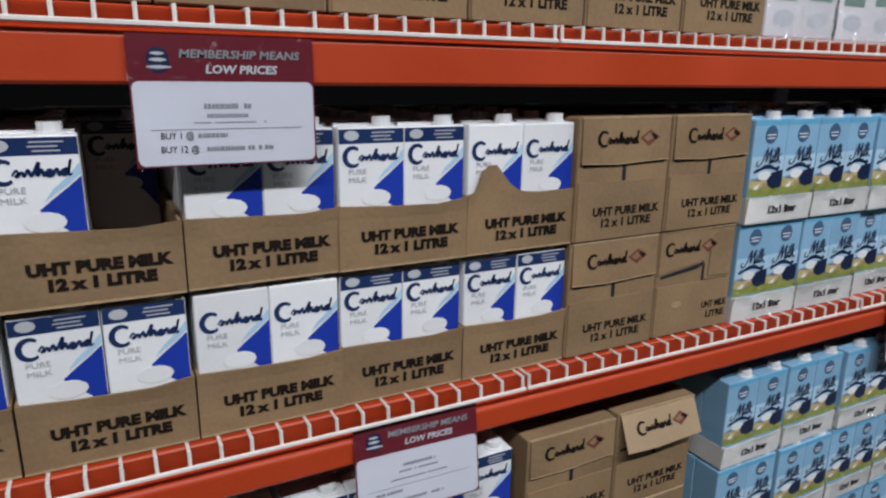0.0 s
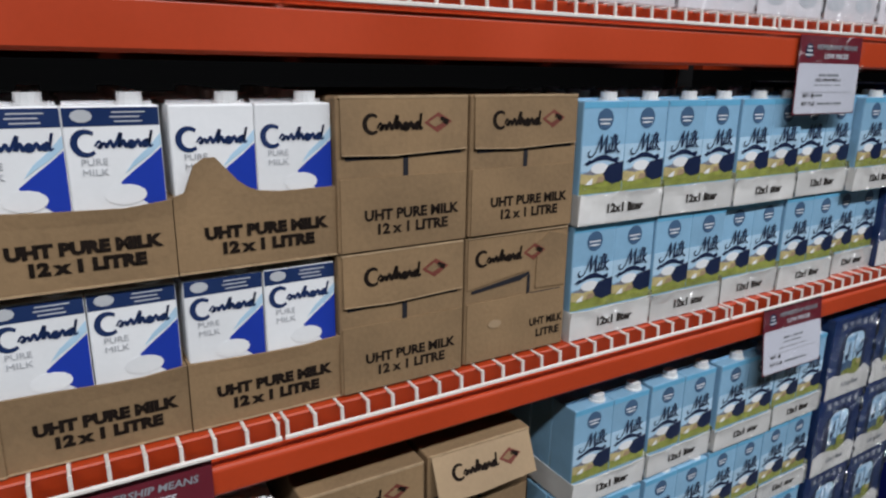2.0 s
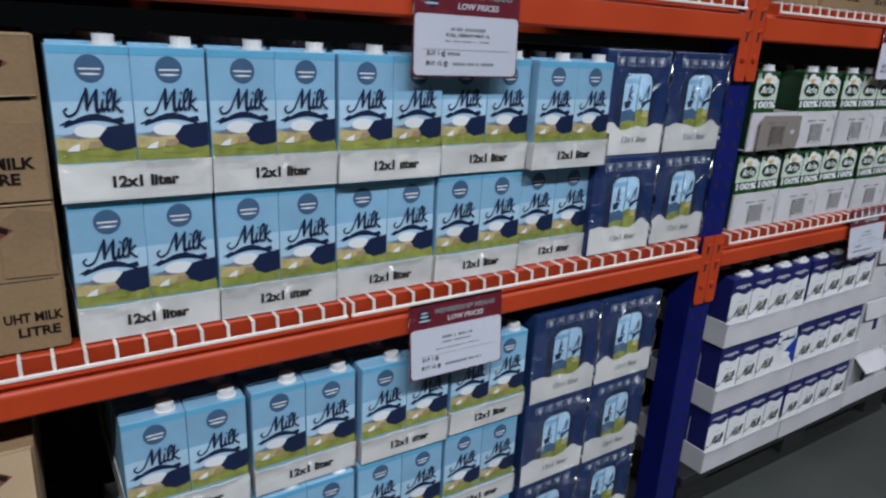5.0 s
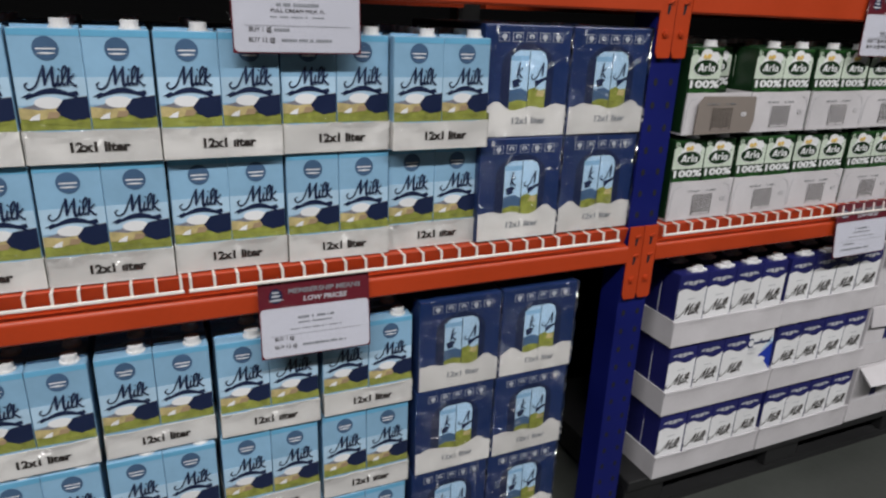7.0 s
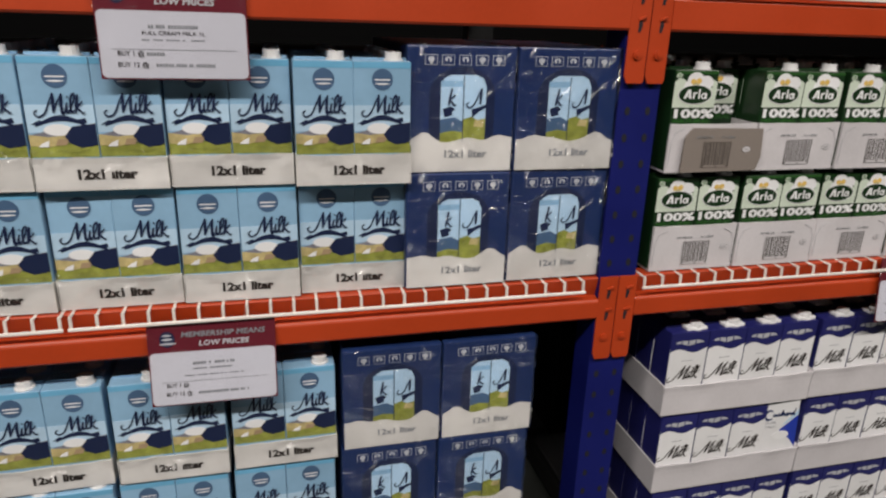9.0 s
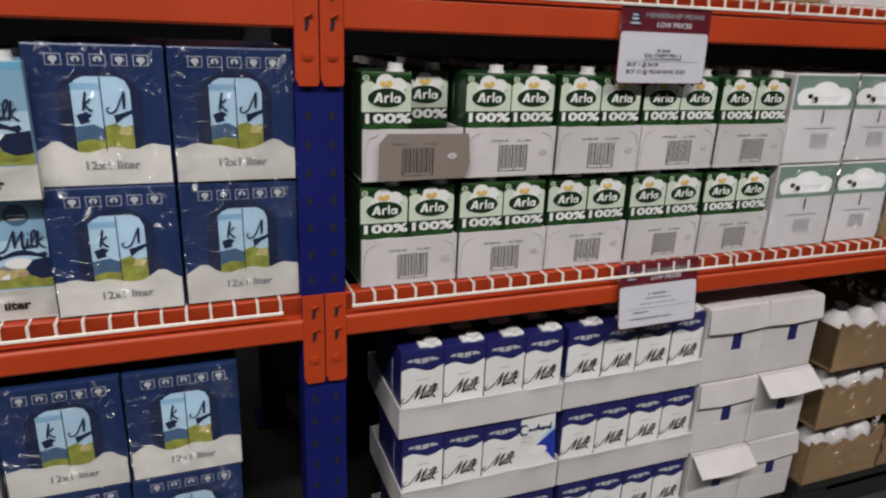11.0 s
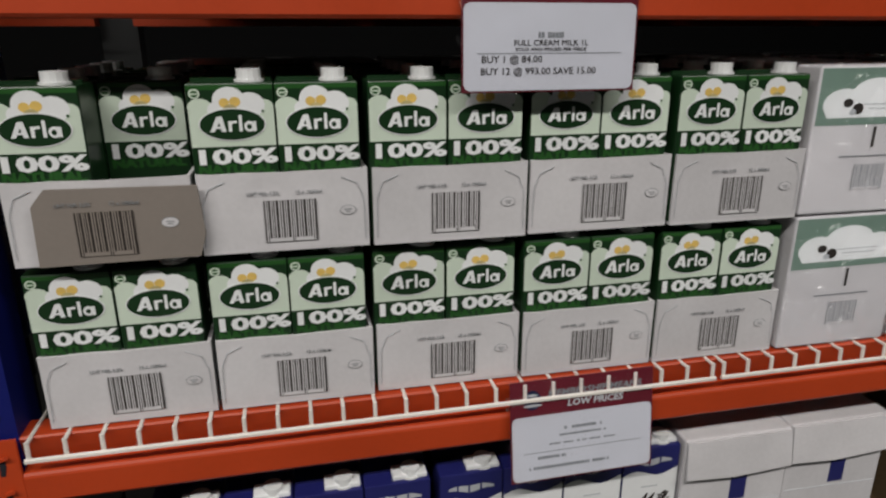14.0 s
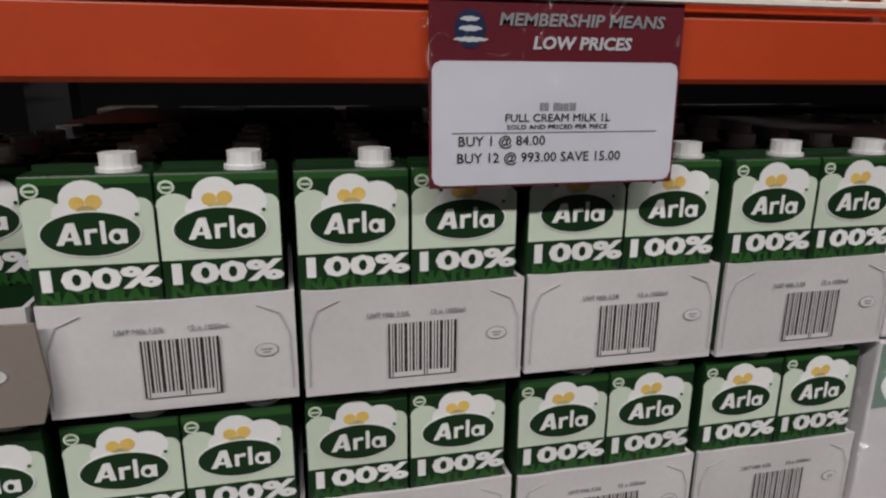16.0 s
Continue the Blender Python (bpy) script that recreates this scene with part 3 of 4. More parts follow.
def make_cow_tray(torn=False, seed=0.0):
    b = thing("carton_tray", "open brown cardboard tray with black print, holding milk cartons" + (", torn flap" if torn else ""), "tray", "brown milk trays")
    w, d, h = 0.2035, 0.40, 0.094
    edge = [(w / 2, h), (0.03, h - 0.001), (0.0, h + 0.002), (-0.02, h + 0.010), (-0.042, h + 0.036), (-0.052, h + 0.047), (-0.075, h + 0.044), (-0.082, h + 0.008), (-w / 2, h + 0.002)] if torn else None
    tray(b, w, d, h, "kraft", sag=0.003 + 0.003 * abs(math.sin(seed)), front_top=edge, seed=seed)
    bm = bmesh.new()
    box(bm, -w / 2, w / 2, -0.0008, 0.002, 0.0, 0.0025)
    part("cut_edge", bm, "kraft_edge", b, "pale raw cut cardboard edge")
    write("UHT PURE MILK", 0.008, -0.0010, 0.0475, 0.0138, "brown_ink", b, 0.158, bold=0.0013)
    write("12 x 1 LITRE", 0.008, -0.0010, 0.0275, 0.0138, "brown_ink", b, 0.118, bold=0.0013)
    return b


def brand_bars(parent, cx, cz, y):
    s = [(crescent(cx - 0.052, cz, 0.0135, 0.0050), 0, 0), 
         ([(cx + 0.027, cz), (cx + 0.048, cz - 0.014), (cx + 0.072, cz + 0.001), (cx + 0.050, cz + 0.014)], 1, 0),
         ([(cx + 0.034, cz), (cx + 0.044, cz - 0.006), (cx + 0.058, cz), (cx + 0.048, cz + 0.008)], 2, 1), ([(cx + 0.05, cz + 0.002), (cx + 0.064, cz - 0.004), (cx + 0.067, cz + 0.003), (cx + 0.055, cz + 0.008)], 0, 1)]
    art(parent, "printed_mark", ["brown_ink", "red_ink", "kraft"], s, y)
    script(parent, [(SWASH, 1.9)], cx - 0.044, y - 0.0009, cz - 0.003, 0.00135, "brown_ink", 0.1)


def make_cow_box(kind=0):
    """Closed brown box. kind 0: flap shut; 1: flap crumpled and torn; 2: flap sticking out; 3: seen for its lower print alone."""
    words = {0: "", 1: ", front torn and patched", 2: ", front flap standing open", 3: ""}
    b = thing("cardboard_box", "closed brown cardboard milk box with black print" + words[kind], "box", "brown milk boxes")
    w, d, h = 0.2035, 0.40, 0.2095
    bm = bmesh.new()
    box(bm, -w / 2, w / 2, 0.002, d, 0, h, 0, 0.003)
    part("body", bm, "kraft", b)
    bm = bmesh.new()
    poly(bm, rect(-w / 2 + 0.004, w / 2 - 0.004, 0.002, 0.102), 0.0, 0, 0.003)
    part("lower_panel", bm, "kraft", b)
    flap_z = h - 0.076
    bm = bmesh.new()
    if kind == 1:
        poly(bm, [(-w / 2 + 0.004, 0.125), (-0.005, 0.140), (0.022, 0.143), (0.026, 0.160), (0.03, h - 0.004), (-w / 2 + 0.004, h - 0.004)], 0, 0, 0.003)
    else:
        poly(bm, [(-w / 2 + 0.006, flap_z), (-0.02, flap_z - 0.003), (w / 2 - 0.005, flap_z + 0.002), (w / 2 - 0.005, h - 0.003), (-w / 2 + 0.006, h - 0.003)], 0, 0, 0.003)
    flap = part("flap", bm, "kraft_light" if kind == 2 else "kraft", b)
    if kind in (0, 3):
        flap.matrix_local = pose(0, 0, h - 0.003, -2.2) @ pose(0, 0, -h + 0.003)
        # Pale strip on the cut edge also paints the highlight there.
        bm = bmesh.new()
        poly(bm, [(-w / 2 + 0.006, flap_z), (-0.02, flap_z - 0.003), (w / 2 - 0.005, flap_z + 0.002), (w / 2 - 0.005, flap_z + 0.0034), (-0.02, flap_z - 0.0016), (-w / 2 + 0.006, flap_z + 0.0014)], -0.0004)
        part("cut_edge", bm, "kraft_edge", flap, "pale raw cut cardboard edge")
    # Pale strip paints the bright line along the top front fold.
    bm = bmesh.new()
    box(bm, -w / 2 + 0.004, w / 2 - 0.004, -0.0006, 0.003, h - 0.0025, h + 0.0006)
    part("fold", bm, "kraft_edge", b, "pale top fold, highlight put into its colour")
    if kind == 2:
        flap.matrix_local = pose(0, 0, h - 0.003, -24) @ pose(0, 0, -h + 0.003)
    if kind != 3:
        brand_bars(flap, 0.0 if kind != 1 else -0.02, h - 0.036, 0)
    # Dark strips draw the shade line under the flap; the box is solid there.
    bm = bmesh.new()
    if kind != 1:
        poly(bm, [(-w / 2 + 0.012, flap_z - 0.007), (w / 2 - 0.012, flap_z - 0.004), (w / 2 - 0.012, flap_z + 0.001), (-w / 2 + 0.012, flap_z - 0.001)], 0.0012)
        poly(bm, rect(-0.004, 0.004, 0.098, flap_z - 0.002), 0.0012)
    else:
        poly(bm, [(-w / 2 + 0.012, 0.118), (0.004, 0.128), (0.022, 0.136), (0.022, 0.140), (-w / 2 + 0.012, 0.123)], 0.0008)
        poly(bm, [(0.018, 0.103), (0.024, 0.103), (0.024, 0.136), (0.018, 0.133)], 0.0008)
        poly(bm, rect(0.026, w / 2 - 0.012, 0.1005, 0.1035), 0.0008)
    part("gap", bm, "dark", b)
    if kind == 1:
        bm = bmesh.new()
        poly(bm, oval(-0.045, 0.062, 0.013, 0.007, 12), -0.0012)
        part("torn_patch", bm, "kraft_light", b)
        bm = bmesh.new()
        poly(bm, [(0.035, 0.11), (w / 2 - 0.006, 0.108), (w / 2 - 0.006, 0.195), (0.06, 0.203), (0.036, 0.185)], 0.0, 0, 0.003)
        part("torn_patch", bm, "kraft", b)
        write("UHT MILK", 0.06, -0.0006, 0.050, 0.0135, "brown_ink", b, 0.07, bold=0.0006)
        write("LITRE", 0.065, -0.0006, 0.029, 0.0135, "brown_ink", b, 0.05, bold=0.0006)
    else:
        write("UHT PURE MILK", 0.010, -0.0006, 0.050, 0.0145, "brown_ink", b, 0.150, bold=0.0008)
        write("12 x 1 LITRE", 0.010, -0.0006, 0.030, 0.0145, "brown_ink", b, 0.112, bold=0.0008)
    return b


def crumple(bm, amount, scale, seed):
    for v in bm.verts:
        n = noise.noise_vector(Vector(v.co) * scale + Vector((seed, seed * 2, 0)))
        v.co += n * amount


def film_part(parent, w, d, z0, z1, seed, amount=0.0035):
    """Loose shrink film round a pack, open behind."""
    bm = bmesh.new()
    nx, nz = 14, 14
    rows = []
    for k in range(nz + 1):
        z = z0 + (z1 - z0) * k / nz
        path = [(-w / 2, d), (-w / 2, 0.06)] + [(-w / 2 + w * i / nx, 0.0) for i in range(nx + 1)] + [(w / 2, 0.06), (w / 2, d)]
        row = []
        for x, y in path:
            n = noise.noise(Vector((x * 30 + z * 14 + seed, z * 9, seed))) + 0.8 * noise.noise(Vector((x * 60 - z * 40, z * 12, seed * 3)))
            front = 1.0 if y == 0.0 else 0.3
            row.append(bm.verts.new((x, y - 0.004 - amount * abs(n) * front, z)))
        rows.append(row)
    for a, b in zip(rows, rows[1:]):
        for i in range(len(a) - 1):
            bm.faces.new((a[i], a[i + 1], b[i + 1], b[i]))
    me = mesh_of("film", bm, "film", True)
    ob = part("film", me, None, parent, "clear wrinkled shrink film")
    ob.visible_shadow = False
    return ob


def make_oak_tray(seed):
    b = thing("carton_tray", "low white card tray of blue milk cartons in clear shrink film", "tray", "white milk trays")
    w, d, h = 0.1945, 0.40, 0.052
    edge = [(w / 2 - w * i / 12, h + 0.003 * noise.noise(Vector((i * 0.7, seed, 0)))) for i in range(13)]
    tray(b, w, d, h, "film_board", 0.003, front_top=edge, seed=seed, wrinkle=0.004)
    write("12x1 liter", 0.006, -0.0010, 0.025, 0.0150, "ink", b, 0.086, bold=0.0010)
    film_part(b, w - 0.004, d, 0.001, 0.066, seed)
    return b


def make_navy_pack(seed):
    b = thing("milk_multipack", "navy blue printed milk multipack with arched window in shrink film", "multipack", "navy milk packs")
    w, d, h = 0.1945, 0.40, 0.218
    bm = bmesh.new()
    box(bm, -w / 2, w / 2, 0, d, 0, h, 0, 0.003)
    part("body", bm, "navy", b)
    wave = [(-w / 2 + 0.002 + (w - 0.004) * i / 16, 0.058 + 0.004 * math.sin(i * 0.9 + seed) + (0.010 if i in (2, 3, 13, 14) else 0.004 if i in (1, 4, 12, 15) else 0)) for i in range(17)]
    arch = [(-0.058, 0.052), (0.060, 0.052), (0.060, 0.138)] + oval(0.001, 0.138, 0.059, 0.045, 14, 0, 180)[1:]
    inner = [(-0.038, 0.052), (0.044, 0.052), (0.044, 0.150), (0.038, 0.164), (0.026, 0.170), (-0.020, 0.170), (-0.032, 0.164), (-0.038, 0.150)]
    s = [(arch, 4, 0), (inner, 1, 1), (rect(-0.038, 0.002, 0.150, 0.160), 7, 1.4),
         ([(-0.038, 0.052), (0.003, 0.052), (0.003, 0.090), (-0.012, 0.098), (-0.038, 0.094)], 6, 2), ([(-0.038, 0.054), (0.003, 0.054), (0.003, 0.072), (-0.018, 0.075), (-0.038, 0.070)], 3, 2.4),
         ([(0.003, 0.052), (0.044, 0.052), (0.044, 0.096), (0.030, 0.093), (0.018, 0.099), (0.003, 0.094)], 3, 2), ([(0.022, 0.082), (0.040, 0.080), (0.042, 0.092), (0.026, 0.094)], 8, 2.4),
         ([(-0.034, 0.112), (-0.020, 0.117), (-0.012, 0.112), (-0.018, 0.107), (-0.016, 0.102), (-0.030, 0.098)], 4, 3), ([(0.020, 0.098), (0.032, 0.108), (0.044, 0.114), (0.044, 0.120), (0.028, 0.114), (0.018, 0.112)], 4, 3),
         (rect(0.0022, 0.0036, 0.056, 0.169), 4, 3.4),
         ([(-w / 2 + 0.002, 0.002), (w / 2 - 0.002, 0.002)] + wave[::-1], 0, 3)]
    for k, x in enumerate((-0.060, -0.030, 0.0, 0.030, 0.060)):
        x -= 0.004
        s += [(rect(x - 0.003, x + 0.019, 0.186, 0.203), 5, 1), (rect(x - 0.002, x + 0.018, 0.187, 0.202), 2, 2), (oval(x + 0.008, 0.1955, 0.0062, 0.0048, 8), 5, 3), (rect(x + 0.006, x + 0.010, 0.188, 0.197), (5, 2, 2, 5, 5)[k], 4)]
    art(b, "printed_front", ["film_board", "sky_pale", "navy", "meadow", "deep_navy", "pale_ink", "slate", "sky", "straw"], s, 0)
    script(b, SCRIPT_LK[1:], -0.0485, -0.0024, 0.132, 0.00105, "deep_navy", 0.12)
    script(b, [SCRIPT_M[0], SCRIPT_M[1]], 0.0395, -0.0024, 0.132, 0.00095, "deep_navy", 0.12)
    write("12x1 liter", 0.008, -0.0024, 0.033, 0.0135, "grey_ink", b, 0.078, bold=0.0004)
    film_part(b, w - 0.001, d, 0.002, h + 0.002, seed, 0.010)
    return b


def make_arla_tray(flap=False, seed=0):
    b = thing("carton_tray", "white cardboard milk tray with barcode" + (", grey torn flap hanging" if flap else ""), "tray", "white barcode trays")
    w, d, h = 0.1925, 0.40, 0.0950
    edge = [(w / 2, h + 0.001), (w / 2 - 0.02, h), (0.03, h - 0.0005), (0, h - 0.001), (-0.05, h), (-w / 2 + 0.02, h - 0.001), (-w / 2, h + 0.0005)]
    tray(b, w, d, h, "whiteboard", 0.004, front_top=edge, seed=seed, curl=0.0012)
    for sx in (-1, 1):
        bm = bmesh.new()
        pts = [(sx * (w / 2 - 0.004), 0.01), (sx * (w / 2 - 0.005), 0.06), (sx * (w / 2 - 0.012), 0.078), (sx * (w / 2 - 0.03), 0.086)]
        for p, q in zip(pts, pts[1:]):
            rod(bm, (p[0], -0.0016, p[1]), (q[0], -0.0016, q[1]), 0.0005, 4)
        part("crease", bm, "pale_ink", b)
    holder = b
    y = -0.0008
    if flap:
        bm = bmesh.new()
        poly(bm, [(-w / 2 + 0.028, 0.002), (w / 2 + 0.004, 0.004), (w / 2 + 0.012, 0.03), (w / 2 + 0.008, 0.086), (-w / 2 + 0.045, 0.088), (-w / 2 + 0.03, 0.070)], -0.010, 0, 0.004)
        holder = part("flap", bm, "greyboard", b, "grey inner side of torn card flap")
        y = -0.0101
    cx = 0.005
    barcode(holder, cx, 0.037, 0.060, 0.050, y, "ink", "greyboard" if flap else "whiteboard")
    write("UHT Milk 3.5%", cx - 0.030, y - 0.0012, 0.0705, 0.0046, "grey_ink", holder, 0.036)
    write("12 x 1000ml", cx + 0.022, y - 0.0012, 0.0705, 0.0046, "grey_ink", holder, 0.030)
    art(holder, "printed_mark", ["grey_ink", "whiteboard"], [(oval(0.072, 0.046, 0.0095, 0.006, 16), 0, 0), (oval(0.072, 0.046, 0.0088, 0.0053, 16), 1, 1),
        (rect(0.0675, 0.0765, 0.0465, 0.0475), 0, 2), (rect(0.069, 0.075, 0.0438, 0.0448), 0, 2)], y)
    return b


def make_arla_box(seed, mat="whiteboard", label="closed white milk box with cloud shaped flap, in clear film"):
    b = thing("cardboard_box", label, "box", "cloud printed boxes")
    w, d, h = 0.189, 0.40, 0.204
    bm = bmesh.new()
    box(bm, -w / 2, w / 2, 0, d, 0, h, 0, 0.003)
    part("body", bm, mat, b)
    cloud = [(-0.075, 0.135), (0.075, 0.135), (0.082, 0.148)] + oval(0.05, 0.155, 0.032, 0.020, 8, -10, 110) + oval(0.0, 0.168, 0.040, 0.020, 8, 20, 160) + oval(-0.052, 0.152, 0.032, 0.022, 8, 70, 190)
    s = [(rect(-w / 2 + 0.003, w / 2 - 0.003, 0.125, h - 0.003), 1, 0), (cloud, 0, 1), (oval(-0.045, 0.155, 0.008, 0.006, 8), 2, 2), (oval(-0.028, 0.147, 0.009, 0.008, 8), 2, 2), (oval(-0.036, 0.143, 0.005, 0.004, 8), 3, 3),
         (rect(-0.02, 0.05, 0.152, 0.1535), 3, 2), (rect(-0.01, 0.046, 0.146, 0.1475), 3, 2), (rect(0.004, 0.008, 0.094, 0.122), 2, 2), (rect(-0.045, 0.05, 0.081, 0.0825), 4, 2)]
    art(b, "printed_front", ["white", "green_grey" if mat == "whiteboard" else mat, "ink", "pale_ink", "grey_ink"], s, 0)
    barcode(b, 0.008, 0.052, 0.05, 0.036, 0, "grey_ink", mat)
    if mat == "whiteboard":
        film_part(b, w, d, 0.002, h + 0.004, seed, 0.004)
    return b


def make_euro_tray(w=0.391):
    b = thing("carton_tray", "wide plain white card tray of violet topped milk cartons", "tray", "wide white trays")
    tray(b, w, 0.27, 0.074, "whiteboard", 0.004, sag=0.002)
    return b


def make_flap_box(open_flap=False):
    b = thing("cardboard_box", "plain white cardboard box with dark strip, " + ("flap lifted open" if open_flap else "top flap folded over front"), "box", "plain white boxes")
    w, d, h = 0.187, 0.40, 0.208
    bm = bmesh.new()
    box(bm, -w / 2, w / 2, 0.002, d, 0, h, 0, 0.003)
    part("body", bm, "whiteboard", b)
    bm = bmesh.new()
    poly(bm, [(-w / 2 + 0.001, -0.062), (-0.01, -0.066), (w / 2 - 0.001, -0.060), (w / 2 - 0.002, 0.0), (-w / 2 + 0.002, 0.0)], 0, 0, 0.004)
    f = part("flap", bm, "whiteboard", b)
    f.matrix_local = pose(0, -0.002, h - 0.003, -50 if open_flap else -8)
    bm = bmesh.new()
    poly(bm, rect(-0.005, 0.024, 0.086, 0.150), 0.0018)
    part("dark_strip", bm, "violet_navy", b)
    bm = bmesh.new()
    rod(bm, (-w / 2 + 0.006, 0.0018, 0.082), (w / 2 - 0.006, 0.0018, 0.078), 0.0008, 4)
    part("crease", bm, "pale_ink", b)
    return b


# ---- loading the shelves ----
rng = random.Random(5)
HOME = pose(0, 0, -50)


def jig(x, y, z, turn=1.0):
    return pose(x, y + rng.uniform(-0.004, 0.004), z, 0, 0, rng.uniform(-turn, turn))


class Kind:
    """Places the first of a kind as built, and copies of it afterwards."""

    def __init__(self, build):
        self.ob, self.build = None, build

    def put(self, m):
        if self.ob is None:
            self.ob = self.build()
            self.ob.matrix_basis = m
            return self.ob
        return copy_thing(self.ob, m)


COW, COW_PLAIN = Kind(lambda: make_cow(True)), Kind(lambda: make_cow(False))
OAK, ARLA, EURO = Kind(make_oak), Kind(make_arla), Kind(make_euro)
COW_TRAY, COW_TORN = [Kind(lambda s=s: make_cow_tray(False, s)) for s in (0.4, 2.0, 3.9)], Kind(lambda: make_cow_tray(True, 5.0))
COW_BOX, COW_BOX_TORN, COW_BOX_OPEN = Kind(lambda: make_cow_box(0)), Kind(lambda: make_cow_box(1)), Kind(lambda: make_cow_box(2))
OAK_TRAYS = [Kind(lambda s=s: make_oak_tray(s)) for s in (1.3, 4.1, 7.7)]
NAVY = [Kind(lambda s=s: make_navy_pack(s)) for s in (2.2, 5.9, 9.4)]
ARLA_TRAY, ARLA_FLAP = [Kind(lambda s=s: make_arla_tray(False, s)) for s in (0.7, 2.9, 6.2)], Kind(lambda: make_arla_tray(True))
ARLA_BOX = [Kind(lambda s=s: make_arla_box(s)) for s in (3.3, 6.1)]
TAN_BOX = Kind(lambda: make_arla_box(1.0, "kraft", "closed brown cardboard milk box with white cloud print"))
EURO_TRAY, FLAP_BOX, FLAP_OPEN = Kind(make_euro_tray), Kind(make_flap_box), Kind(lambda: make_flap_box(True))


def fill(kind, x, y, z, pitch, across=2, deep=3, skip=(), dy=0.006, floor_z=0.0045):
    """Cartons standing in a tray whose front middle is (x, y, z)."""
    for j in range(deep):
        for i in range(across):
            if (i, j) in skip:
                continue
            k = kind[(i + j) % len(kind)] if isinstance(kind, list) else kind
            k.put(pose(x + (i - (across - 1) / 2) * pitch + rng.uniform(-0.0006, 0.0006), y + dy + j * 0.0655 + rng.uniform(0, 0.001), z + floor_z, 0, 0, rng.uniform(-0.5, 0.5)))


def cow_tray_at(x, z, deep, kinds=COW, skip=(), torn=False, set_back=0.0):
    y = FACE + set_back + rng.uniform(-0.003, 0.004)
    (COW_TORN if torn else rng.choice(COW_TRAY)).put(pose(x, y, z, 0, 0, rng.uniform(-0.6, 0.6)))
    fill(kinds, x, y, z, 0.0985, 2, deep, skip)


# upper shelf, first bay
ROW = 0.2115
for k, x in enumerate((-0.222, -0.015, 0.191, 0.393, 0.598)):
    cow_tray_at(x, DECK_1, 3, COW_PLAIN if k == 2 else COW, set_back=0.005)
    cow_tray_at(x, DECK_1 + ROW, 5, COW_PLAIN if k == 4 else COW, skip=((1, 0), (1, 1), (1, 2), (0, 3), (1, 3)) if k == 1 else (), torn=k == 4)
COW_BOX.put(jig(0.800, FACE, DECK_1, 0.5))
COW_BOX_TORN.put(jig(1.008, FACE, DECK_1, 0.5))
COW_BOX.put(jig(0.800, FACE - 0.003, DECK_1 + ROW, 0.5))
COW_BOX.put(jig(1.008, FACE, DECK_1 + ROW, 0.5))
for r, z in enumerate((DECK_1, DECK_1 + 0.2065)):
    for i in range(5):
        x = 1.214 + 0.197 * i + (0.002 if r else 0.004)
        y = FACE + (rng.uniform(-0.009, -0.002) if r else rng.uniform(-0.002, 0.012)) - (0.018 if (r, i) == (1, 4) else 0.0)
        OAK_TRAYS[(i + 2 * r) % 3].put(pose(x, y, z, 0, 0, rng.uniform(-0.6, 0.6)))
        fill(OAK, x, y, z, 0.0968, 2, 5 if r else 2, dy=0.0045)
    for i in range(2):
        NAVY[(i + r) % 3].put(jig(2.194 + 0.1985 * i, FACE, DECK_1 + 0.2185 * r, 0.6))

# floor pallet, first bay
FLOOR_ROW = 0.2105
for r in range(3):
    z = PALLET + FLOOR_ROW * r
    for x in (0.09, 0.297, 0.504):
        cow_tray_at(x, z, 3 if r == 2 else 2)
    COW_BOX.put(jig(0.732, FACE, z, 0.7))
    (COW_BOX_OPEN if r == 2 else COW_BOX).put(jig(0.944, FACE, z, 0.7))
    for i in range(4):
        x = 1.246 + 0.2045 * i + (0.004 * r)
        y = FACE + rng.uniform(-0.004, 0.006)
        OAK_TRAYS[(i + r) % 3].put(pose(x, y, z, 0, 0, rng.uniform(-1, 1)))
        fill(OAK, x, y, z, 0.0968, 2, 4 if r == 2 else 2, dy=0.0045)
    for i in range(2):
        NAVY[(i + r + 1) % 3].put(jig(2.066 + 0.1985 * i + 0.004 * r, FACE, PALLET + 0.2185 * r, 0.8))

# upper shelf, second bay
for r, z in enumerate((DECK_1, DECK_1 + 0.2075)):
    for i in range(5):
        x = 2.703 + 0.1982 * i
        y = FACE + (rng.uniform(-0.008, -0.003) if r else rng.uniform(0.0, 0.007))
        flap = r == 1 and i == 0
        (ARLA_FLAP if flap else ARLA_TRAY[(i + r) % 3]).put(pose(x, y, z, 0, 0, rng.uniform(-0.5, 0.5)))
        fill(ARLA, x - 0.004, y, z, 0.0945, 2, 5 if r else 2, skip=((1, 0),) if flap else (), dy=0.0045, floor_z=0.0042)
    for i in range(2):
        ARLA_BOX[(i + r) % 2].put(jig(3.696 + 0.1925 * i, FACE, z, 0.5))
    for i in range(4):
        TAN_BOX.put(jig(4.088 + 0.19 * i, FACE, z, 0.8))

# floor pallet, second bay
for r in range(3):
    z = PALLET + FLOOR_ROW * r
    for i in range(2):
        x = 2.882 + 0.396 * i + 0.007 * (2 - r)
        EURO_TRAY.put(jig(x, FACE, z, 0.4))
        fill(EURO, x, FACE, z, 0.0958, 4, 3, skip=((3, 0),) if (r, i) == (1, 0) else (), dy=0.008)
        if (r, i) == (1, 0):
            COW_PLAIN.put(pose(x + 0.1440, FACE + 0.006, z + 0.012, 0, -4, -6))
    for i in range(2):
        (FLAP_OPEN if (r, i) in ((1, 1), (0, 0)) else FLAP_BOX).put(jig(3.568 + 0.190 * i + 0.012 * (2 - r), FACE, z, 0.8))

